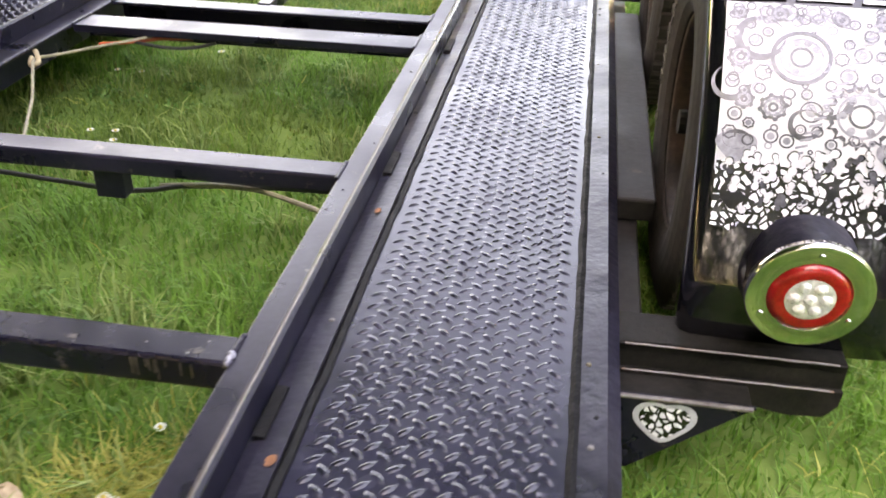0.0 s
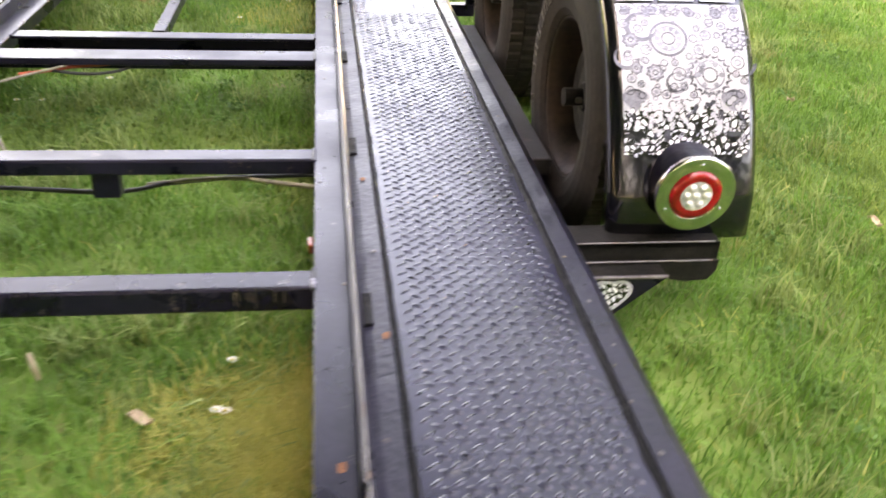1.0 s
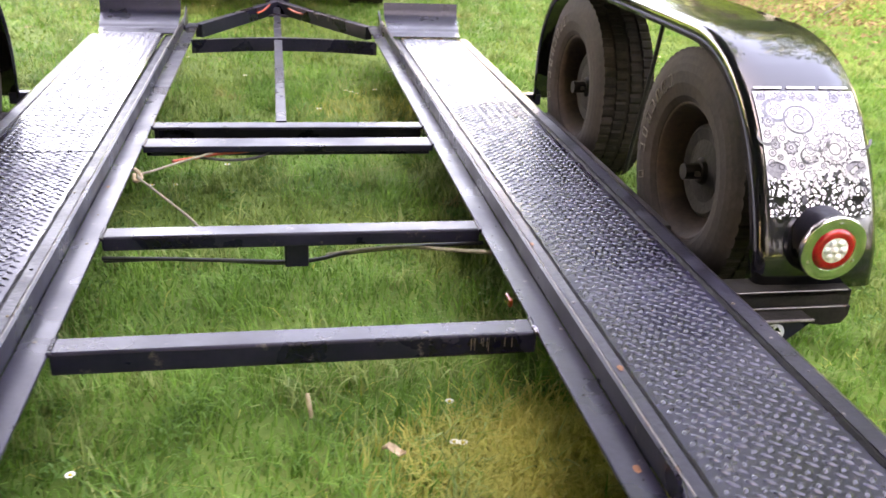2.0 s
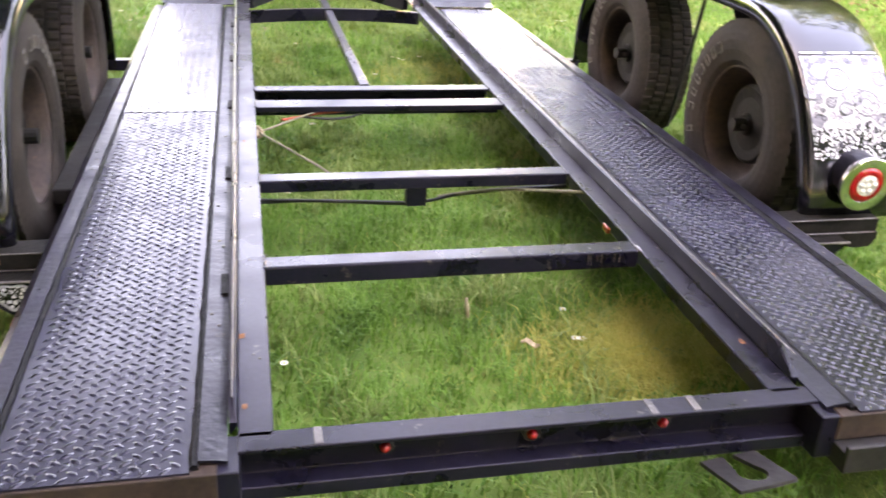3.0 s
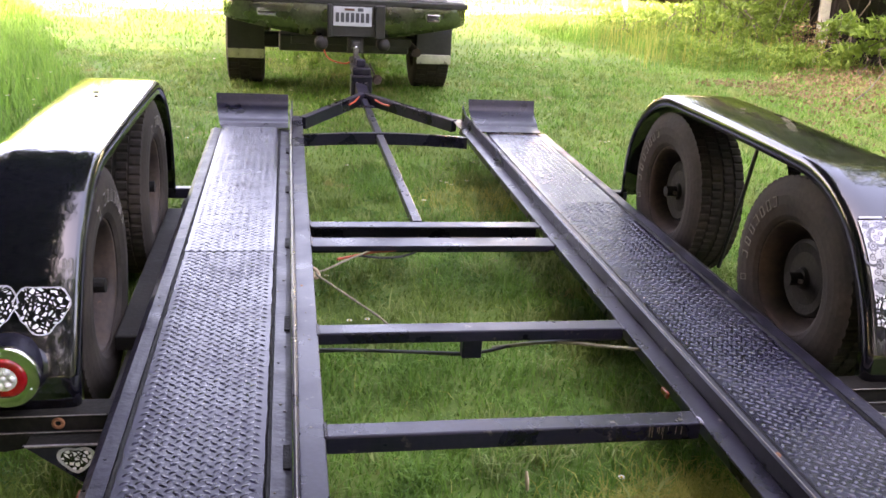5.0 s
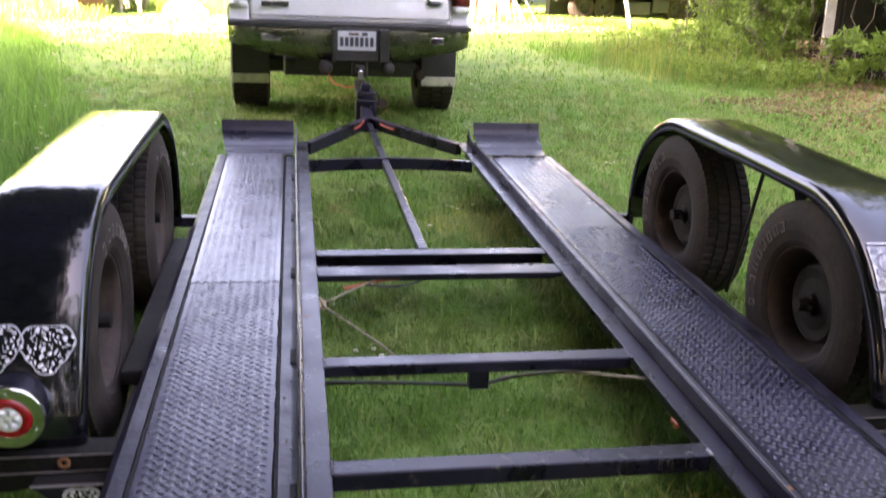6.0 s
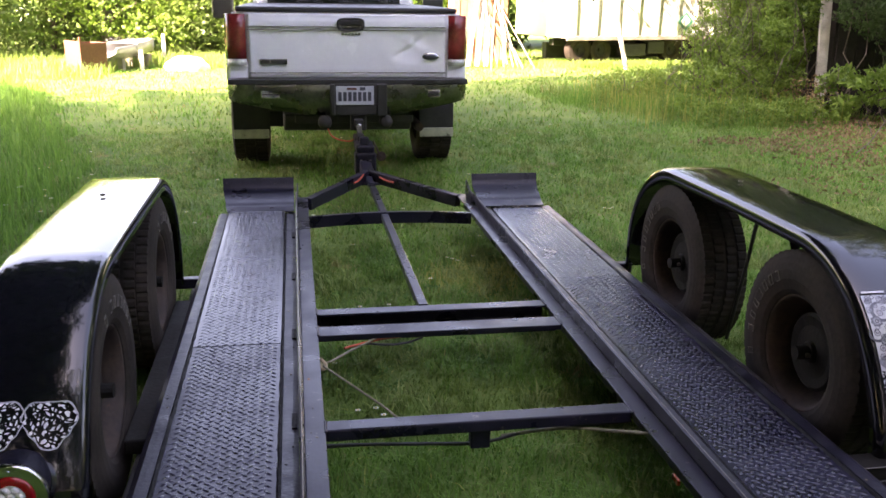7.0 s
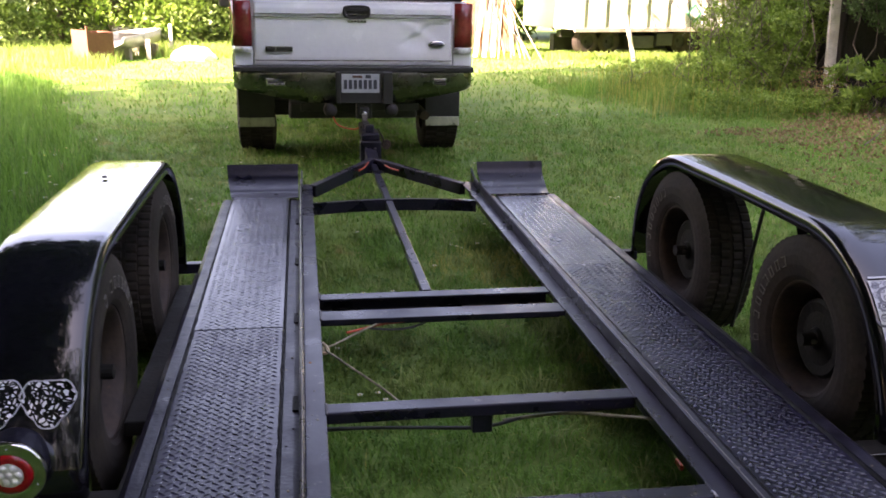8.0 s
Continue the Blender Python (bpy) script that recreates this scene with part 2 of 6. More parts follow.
def bar(a, b, w, h, bevel=0.004):
    """A straight bar of width w and height h from a to b, the tops at the given heights."""
    a, b = Vector(a), Vector(b)
    d = b - a
    side = d.cross(Vector((0, 0, 1))).normalized()
    up = side.cross(d).normalized()
    mat = Matrix((side, d.normalized(), up)).transposed().to_4x4()
    mat.translation = a
    return box(bmesh.new(), -w / 2, w / 2, 0, d.length, -h, 0, bevel, mat)


def smooth_line(points, steps=8):
    """Catmull-Rom points through the given ones."""
    p = [Vector(q) for q in points]
    p = [2 * p[0] - p[1], *p, 2 * p[-1] - p[-2]]
    out = []
    for i in range(1, len(p) - 2):
        for k in range(steps):
            t = k / steps
            a, b, c, d = p[i - 1 : i + 3]
            out.append(0.5 * (2 * b + (c - a) * t + (2 * a - 5 * b + 4 * c - d) * t * t + (3 * b - a - 3 * c + d) * t ** 3))
    return out + [p[-2]]


def tube(bm, points, r, sides=8, taper=1.0):
    """A round tube along points, with closed ends."""
    rings = []
    n = len(points)
    for i, p in enumerate(points):
        d = (Vector(points[min(i + 1, n - 1)]) - Vector(points[max(i - 1, 0)])).normalized()
        u = d.cross(Vector((0.31, 0.17, 0.93))).normalized()
        v = d.cross(u)
        rr = r * (1 + (taper - 1) * i / max(n - 1, 1))
        rings.append([bm.verts.new(Vector(p) + rr * (math.cos(a) * u + math.sin(a) * v)) for a in (2 * math.pi * k / sides for k in range(sides))])
    for a, b in zip(rings, rings[1:]):
        for k in range(sides):
            bm.faces.new((a[k], a[(k + 1) % sides], b[(k + 1) % sides], b[k]))
    bm.faces.new(rings[0][::-1]), bm.faces.new(rings[-1])
    return bm


def lathe(bm, profile, m, segments=48):
    """Turns a profile of (along, radius) about the x axis, laid by m."""
    rings = [[bm.verts.new(m @ Vector((x, r * math.cos(a), r * math.sin(a)))) for a in (2 * math.pi * k / segments for k in range(segments))] for x, r in profile]
    for a, b in zip(rings, rings[1:]):
        for k in range(segments):
            bm.faces.new((a[k], a[(k + 1) % segments], b[(k + 1) % segments], b[k]))
    return bm


def sheet(rows, thick, bm=None):
    """A sheet of the given thickness over a grid of points (rows of points), closed all round; it grows along the grid's own normals."""
    bm = bm or bmesh.new()
    n, k = len(rows), len(rows[0])
    top = [[Vector(p) for p in r] for r in rows]
    low = []
    for i in range(n):
        line = []
        for j in range(k):
            du = top[min(i + 1, n - 1)][j] - top[max(i - 1, 0)][j]
            dv = top[i][min(j + 1, k - 1)] - top[i][max(j - 1, 0)]
            line.append(top[i][j] - thick * du.cross(dv).normalized())
        low.append(line)
    a = [[bm.verts.new(p) for p in r] for r in top]
    b = [[bm.verts.new(p) for p in r] for r in low]
    for i in range(n - 1):
        for j in range(k - 1):
            bm.faces.new((a[i][j], a[i + 1][j], a[i + 1][j + 1], a[i][j + 1]))
            bm.faces.new((b[i][j], b[i][j + 1], b[i + 1][j + 1], b[i + 1][j]))
    for i in range(n - 1):
        bm.faces.new((a[i][0], b[i][0], b[i + 1][0], a[i + 1][0]))
        bm.faces.new((a[i][-1], a[i + 1][-1], b[i + 1][-1], b[i][-1]))
    for j in range(k - 1):
        bm.faces.new((a[0][j], a[0][j + 1], b[0][j + 1], b[0][j]))
        bm.faces.new((a[-1][j], b[-1][j], b[-1][j + 1], a[-1][j + 1]))
    bmesh.ops.recalc_face_normals(bm, faces=bm.faces)
    return bm


def tyre_mesh(m, wall, ribs, R, depth, blocks):
    """A tyre as one closed skin about the x axis: wall is the near half's (x, radius) outline, ribs the tread bands as (x0, x1, shift)."""
    columns = [(x, [r]) for x, r in wall]
    for x0, x1, shift in ribs:
        columns += [(x0, [R - depth]), (x0 + 0.0015, shift), (x1 - 0.0015, shift), (x1, [R - depth])]
    columns += [(-x, [r]) for x, r in wall[::-1]]
    n = blocks * 4
    bm = bmesh.new()
    rings = []
    for x, r in columns:
        line = []
        for k in range(n):
            a = 2 * math.pi * (k + (0.35 if k % 4 == 3 else 0)) / n
            rad = r[0] if isinstance(r, list) else (R if (k + r) % 4 < 3 else R - depth)
            line.append(bm.verts.new(m @ Vector((x, rad * math.cos(a), rad * math.sin(a)))))
        rings.append(line)
    for a, b in zip(rings, rings[1:]):
        for k in range(n):
            bm.faces.new((a[k], a[(k + 1) % n], b[(k + 1) % n], b[k]))
    bmesh.ops.recalc_face_normals(bm, faces=bm.faces)
    return bm


def channel(x0, x1, outline, bevel=0.003):
    """A rolled steel section along x, from its (y, z) outline."""
    bm = bmesh.new()
    a, b = ([bm.verts.new((x, y, z)) for y, z in outline] for x in (x0, x1))
    bm.faces.new(a), bm.faces.new(b[::-1])
    for k in range(len(outline)):
        j = (k + 1) % len(outline)
        bm.faces.new((a[k], b[k], b[j], a[j]))
    bmesh.ops.recalc_face_normals(bm, faces=bm.faces)
    bmesh.ops.bevel(bm, geom=bm.edges[:], offset=bevel, segments=2, affect="EDGES", profile=0.5)
    return bm


def mesh_of(name, verts, faces_by_size, material):
    """A mesh from numpy arrays: verts (n, 3) and face index arrays, one for each number of corners."""
    me = bpy.data.meshes.new(name)
    loops = np.concatenate([f.ravel() for f in faces_by_size])
    sizes = np.concatenate([np.full(len(f), f.shape[1]) for f in faces_by_size])
    me.vertices.add(len(verts)), me.loops.add(len(loops)), me.polygons.add(len(sizes))
    me.vertices.foreach_set("co", verts.astype(np.float32).ravel())
    me.loops.foreach_set("vertex_index", loops.astype(np.int32))
    me.polygons.foreach_set("loop_start", np.concatenate([[0], np.cumsum(sizes)[:-1]]).astype(np.int32))
    me.update(calc_edges=True)
    me.materials.append(material)
    return new(name, me)


def blades(name, rng, xy, height, width, material, lean=0.5):
    """Many bent grass blades standing at xy, in one mesh."""
    n = len(xy)
    h = height * (0.45 + 0.8 * rng.random(n)) if np.isscalar(height) else height
    a, tilt = rng.random(n) * 2 * np.pi, lean * (0.2 + rng.random(n))
    side = np.stack([np.cos(a), np.sin(a), 0 * a], 1) * (width * (0.6 + 0.8 * rng.random(n)))[:, None] / 2
    b = a + np.pi / 2 + rng.normal(0, 0.5, n)
    out = np.stack([np.cos(b), np.sin(b), 0 * b], 1) * (h * tilt)[:, None]
    up = np.stack([0 * h, 0 * h, h], 1)
    root = np.stack([xy[:, 0], xy[:, 1], 0 * h - 0.004], 1)
    v = np.stack([root - side, root + side, root + 0.55 * up + 0.3 * out + 0.8 * side, root + 0.55 * up + 0.3 * out - 0.8 * side, root + up * (1 - 0.25 * tilt)[:, None] + out], 1)
    k = np.arange(n)[:, None] * 5
    return mesh_of(name, v.reshape(-1, 3), [k + np.array([[0, 1, 2, 3]]), k + np.array([[3, 2, 4]])], material)


def leaf_mesh(name, rng, clumps, size, material, surface_bias=0.5):
    """Many small folded leaves filling ellipsoid clumps of (x, y, z, rx, ry, rz, count), in one mesh."""
    place = []
    for x, y, z, rx, ry, rz, count in clumps:
        d = rng.normal(size=(count, 3))
        d /= np.linalg.norm(d, axis=1)[:, None]
        r = rng.random(count) ** (1 / 3 * (1 - surface_bias)) if surface_bias < 1 else np.ones(count)
        lump = 1 + 0.22 * np.sin(5 * d[:, 0] + x) * np.cos(4 * d[:, 1] + y) + 0.15 * np.sin(9 * d[:, 2] + z + 3 * d[:, 0])
        place.append(np.array([x, y, z]) + d * (r * lump)[:, None] * np.array([rx, ry, rz]))
    p = np.concatenate(place)
    n = len(p)
    u = rng.normal(size=(n, 3))
    u /= np.linalg.norm(u, axis=1)[:, None]
    w = np.cross(u, rng.normal(size=(n, 3)))
    w /= np.linalg.norm(w, axis=1)[:, None]
    q = np.cross(u, w)
    s = (size * (0.5 + rng.random(n)))[:, None]
    v = np.stack([p - u * s, p + w * s * 0.42 + q * s * 0.14, p + u * s, p - w * s * 0.42 + q * s * 0.14], 1)
    k = np.arange(n)[:, None] * 4
    return mesh_of(name, v.reshape(-1, 3), [k + np.array([[0, 1, 2]]), k + np.array([[0, 2, 3]])], material)


# ---- ground ----
rng = np.random.default_rng(7)
bm = bmesh.new()
bmesh.ops.create_grid(bm, x_segments=60, y_segments=60, size=30)
for v in bm.verts:
    far = max(abs(v.co.x), abs(v.co.y))
    v.co.z = 0.012 * noise.noise(v.co * 0.7)
    if far > 29.9:
        v.co.x *= 20
        v.co.y *= 20
        v.co.z = 0
ground = tagged(part("ground", bm, M["soil"], None, "", True), "mown green lawn with olive and yellowish patches", "lawn", "", "structure")


def scatter(x0, x1, y0, y1, n):
    return np.stack([rng.uniform(x0, x1, n), rng.uniform(y0, y1, n)], 1)


def outside_yellow(xy):
    return ((xy[:, 0] - 0.51) / 0.24) ** 2 + ((xy[:, 1] + 0.17) / 0.2) ** 2 + rng.normal(0, 0.35, len(xy)) > 0.8


def waves(xy, size, seed):
    """A smooth uneven field over the lawn, 0 to 1, with patches of about the given size."""
    pick = np.random.default_rng(seed)
    total = 0
    for k in range(9):
        a, ph, f = pick.uniform(0, 2 * np.pi), pick.uniform(0, 2 * np.pi), 2 * np.pi / (size * pick.uniform(0.7, 2.2))
        total = total + np.sin(f * (xy[:, 0] * np.cos(a) + xy[:, 1] * np.sin(a)) + ph)
    return np.clip(0.5 + total / 7.0, 0, 1)


def soft(x0, x1, y0, y1, n, edge=0.35):
    """Places in a field whose edges thin out gradually."""
    return scatter(x0, x1, y0, y1, n) + rng.normal(0, edge, (n, 2))


def lawn(name, label, xy, height, width, lean, lush=0.43):
    """Two kinds of blade, in patches: deep green where the lawn is lush, olive where it is thin."""
    rich = waves(xy, 0.55, 31) + 0.55 * np.exp(-((xy[:, 0] / 0.7) ** 2 + ((xy[:, 1] - 0.05) / 0.62) ** 2)) - 0.25 * np.exp(-(((xy[:, 1] - 1.15) / 0.45) ** 2)) + rng.normal(0, 0.13, len(xy))
    for chosen, material, tall in ((rich > lush, M["grass_lush"], 1.15), (rich <= lush, M["grass"], 0.9)):
        at = xy[chosen]
        h = height * tall * (0.40 + 0.75 * rng.random(len(at))) * (0.6 + 0.9 * waves(at, 0.22, 32) ** 1.5)
        tagged(blades(name, rng, at, h, width, material, lean), label, "grass", "", "stuff")


near = soft(-2.5, 3.2, -1.7, 3.4, 185000, 0.2)
near = near[outside_yellow(near)]
lawn("lawn_grass", "short mown green grass blades with clover", near, 0.060, 0.0046, 1.15)
lawn("lawn_grass", "short mown green grass blades further along", soft(-4.5, 6.0, 3.1, 8.6, 98000), 0.050, 0.0076, 1.2)
lawn("lawn_grass", "sunlit rough mown grass far off", soft(-10, 11, 8.3, 23, 56000, 0.6), 0.07, 0.014, 0.8)
lawn("lawn_grass", "short mown grass blades beside the trailer", np.concatenate([soft(2.9, 6.8, -1.8, 3.4, 46000), soft(5.5, 10, 2.5, 8.5, 22000, 0.5)]), 0.046, 0.0065, 1.2)
lawn("lawn_grass", "short mown grass blades behind the trailer", np.concatenate([soft(-8, 8, -7, -1.6, 16000, 0.9), soft(-7, -2.4, -1.6, 3.2, 16000, 0.5), soft(-3.5, 4.0, -4.2, -1.6, 22000, 0.5)]), 0.048, 0.009, 1.2)
# yellow blades in two soft-edged patches by the right rail
dry = np.array([0.51, -0.17]) + rng.normal(size=(9000, 2)) * np.array([0.14, 0.11])
dry = np.concatenate([dry, np.array([0.42, 2.75]) + rng.normal(size=(1500, 2)) * np.array([0.15, 0.15])])
tagged(blades("yellow_grass_patch", rng, dry, 0.064, 0.005, M["yellow_grass"], 1.0), "patch of yellow grass blades in the lawn", "grass", "", "stuff")
heart = np.concatenate([scatter(-2.2, 2.8, -1.5, 3.2, 1100), scatter(-4.0, 5.0, 3.2, 8.0, 800)])
heart = heart[waves(heart, 0.5, 33) > 0.42]
tufts = np.repeat(heart, 30, axis=0) + rng.normal(0, 0.026, (30 * len(heart), 2))
tagged(blades("grass_tuft", rng, tufts, 0.090, 0.0052, M["grass_pale"], 1.0), "longer loose tufts standing in the mown lawn", "grass", "", "stuff")
straw = soft(-2.4, 4.5, -1.4, 7.2, 4200)
tagged(blades("dry_stalk", rng, straw, 0.040, 0.0042, M["yellow_grass"], 3.2), "yellow-brown dry stalks lying in the lawn", "grass", "", "stuff")
clover = []
for x, y in scatter(-2.2, 3.0, -1.5, 3.2, 260):
    clover.append((x, y, 0.026, rng.uniform(0.03, 0.09), rng.uniform(0.03, 0.09), 0.012, 60))
tagged(leaf_mesh("clover_patch", rng, clover, 0.0085, M["clover"], 0.2), "small round clover leaves in the lawn", "clover", "", "stuff")
left_edge = np.stack([-2.2 - 2.6 * rng.random(15000) ** 1.2, rng.uniform(1.0, 13.5, 15000)], 1)
left_edge[:, 0] -= 0.30 * np.clip(left_edge[:, 1] - 5.5, 0, 9) - 0.12 * np.sin(left_edge[:, 1] * 3.1)
inside = -2.0 - 0.30 * np.clip(left_edge[:, 1] - 5.5, 0, 9) - left_edge[:, 0]
tall = 0.06 + 0.36 * np.clip(inside / 1.1, 0, 1) * (0.35 + rng.random(len(left_edge)) ** 1.5)
tagged(blades("tall_grass", rng, left_edge, tall, 0.010, M["grass_lush"], 0.6), "tall uncut green grass along the lawn edge", "grass", "", "stuff")
right_edge = scatter(3.2, 7.2, 7.1, 12.5, 21000)
front = np.interp(right_edge[:, 0], (3.2, 3.6, 4.2, 5.0, 6.2, 7.2), (11.4, 9.8, 8.6, 8.1, 7.8, 8.4)) + 0.25 * np.sin(right_edge[:, 0] * 7.0)
depth = right_edge[:, 1] - front + rng.normal(0, 0.22, len(right_edge))
right_edge, depth = right_edge[depth > 0], depth[depth > 0]
tall = (0.05 + 0.27 * np.clip(depth / 1.6, 0, 1) * waves(right_edge, 0.6, 42)) * (0.35 + 1.0 * rng.random(len(depth)) ** 1.8)
for chosen, paint in ((waves(right_edge, 0.8, 41) > 0.5, "grass_lush"), (waves(right_edge, 0.8, 41) <= 0.5, "grass")):
    tagged(blades("tall_grass", rng, right_edge[chosen], tall[chosen], 0.0085, M[paint], 0.55), "tall uncut grass at the foot of the bramble", "grass", "", "stuff")
stalks = scatter(3.6, 6.4, 8.3, 11.5, 420)
tagged(blades("dry_stalk", rng, stalks, 0.55, 0.006, M["yellow_grass"], 0.35), "pale seeding stalks among the tall grass", "grass", "", "stuff")
weeds = np.stack([rng.uniform(3.2, 9.5, 5000), rng.normal(18.0, 0.4, 5000)], 1)
tagged(blades("tall_grass", rng, weeds, 0.15, 0.012, M["grass"], 0.5), "sunlit weeds round the parked box trailer", "grass", "", "stuff")
far_edge = np.concatenate([np.stack([rng.uniform(-9, -4.0, 5000), rng.uniform(14.8, 18.5, 5000)], 1), np.stack([rng.uniform(-4.6, -1.0, 3500), rng.uniform(17.3, 19.5, 3500)], 1)])
tagged(blades("tall_grass", rng, far_edge, 0.27, 0.014, M["grass"], 0.5), "tall sunlit grass before the far trees", "grass", "", "stuff")

# ---- the trailer ----
DECK, REAR, FRONT = 0.26, -0.80, 3.42
trailer = thing("car_trailer", "black open-centre steel car trailer with two tread-plate runways and tandem wheels", "trailer")


def panel_paint(name, size, share):
    """White airbrush broken by fine dark lines, from cell edges at two sizes."""
    m = surface(name, (0.72, 0.72, 0.74), (0.85, 0.85, 0.87), 12, 80, (0.14, 0.24), 0, 0.02, 0.5)
    nt = m.node_tree
    n, ln = nt.nodes, nt.links
    co = n.new("ShaderNodeTexCoord").outputs["Object"]
    warp = n.new("ShaderNodeTexNoise")
    warp.inputs["Scale"].default_value = 25
    ln.new(co, warp.inputs["Vector"])
    shift = n.new("ShaderNodeMixRGB")
    shift.inputs[0].default_value = 0.03
    ln.new(co, shift.inputs[1])
    ln.new(warp.outputs["Color"], shift.inputs[2])
    cell = n.new("ShaderNodeTexVoronoi")
    cell.feature = "DISTANCE_TO_EDGE"
    cell.inputs["Scale"].default_value = size
    ln.new(shift.outputs[0], cell.inputs["Vector"])
    cut = n.new("ShaderNodeMapRange")
    cut.inputs["From Min"].default_value, cut.inputs["From Max"].default_value = share, share + 0.05
    ln.new(cell.outputs["Distance"], cut.inputs["Value"])
    mix = n.new("ShaderNodeMix")
    mix.data_type = "RGBA"
    mix.inputs["A"].default_value = (0.006, 0.006, 0.008, 1)
    old = n["Principled BSDF"].inputs["Base Color"].links[0].from_socket
    ln.new(cut.outputs["Result"], mix.inputs["Factor"])
    ln.new(old, mix.inputs["B"])
    ln.new(mix.outputs["Result"], n["Principled BSDF"].inputs["Base Color"])
    return m


PANEL = panel_paint("airbrushed_panel", 70, 0.006)
LACE = panel_paint("airbrushed_emblem", 75, 0.16)
PETALS = panel_paint("airbrushed_petals", 78, 0.13)


def tread(x0, x1, y0, y1, z0, z1, material, name, high=0.0040):
    """A tread plate: a thin sheet with crossed raised lozenges, joined into one part."""
    pitch, length, width = 0.0166, 0.0295, 0.0102
    nx, ny = int((x1 - x0) / (2 * pitch)), int((y1 - y0) / pitch)
    i, j = np.meshgrid(np.arange(nx), np.arange(ny))
    i, j = i.ravel(), j.ravel()
    jit = np.random.default_rng(3)
    cx = x0 + (x1 - x0 - nx * 2 * pitch) / 2 + (2 * i + 0.5 + j % 2) * pitch + jit.normal(0, 0.0004, len(i))
    cy = y0 + (j + 0.5) * pitch + jit.normal(0, 0.0004, len(i))
    a = np.where(j % 2 == 0, 1, -1) * radians(42) + jit.normal(0, 0.05, len(i))
    u, w = np.stack([np.cos(a), np.sin(a)], 1), np.stack([-np.sin(a), np.cos(a)], 1)
    high = high * (0.6 + 0.5 * jit.random(len(i)))
    c = np.stack([cx, cy], 1)
    flat = [c - u * length / 2, c + u * length / 2, c + w * width / 2 - u * length / 6, c + w * width / 2 + u * length / 6, c - w * width / 2 - u * length / 6, c - w * width / 2 + u * length / 6, c - u * length * 0.30, c, c + u * length * 0.30]
    lift = [0, 0, 0, 0, 0, 0, high * 0.7, high, high * 0.7]
    slope = (z1 - z0) / (y1 - y0)
    v = np.stack([np.concatenate([f, (z0 + slope * (f[:, 1] - y0) + h)[:, None]], 1) for f, h in zip(flat, lift)], 1)
    k = np.arange(len(c))[:, None] * 9 + 8
    tris = [k + np.array([t]) for t in ([0, 6, 2], [2, 6, 7], [2, 7, 3], [3, 7, 8], [3, 8, 1], [0, 4, 6], [4, 7, 6], [4, 5, 7], [5, 8, 7], [5, 1, 8])]
    th = 0.006
    base = np.array([(x, y, z0 + slope * (y - y0) + d) for d in (0, -th) for x, y in ((x0, y0), (x1, y0), (x1, y1), (x0, y1))])
    quads = np.array([[0, 1, 2, 3], [7, 6, 5, 4], [0, 4, 5, 1], [1, 5, 6, 2], [2, 6, 7, 3], [3, 7, 4, 0]])
    ob = mesh_of(name, np.concatenate([base, v.reshape(-1, 3)]), [quads, np.concatenate(tris)], material)
    ob.data.polygons.foreach_set("use_smooth", np.arange(len(ob.data.polygons)) >= 6)
    ob.data.materials.append(M["plate_worn"])
    ob.data.polygons.foreach_set("material_index", (np.arange(len(ob.data.polygons)) >= 6).astype(np.int32))
    ob.parent = trailer
    return ob


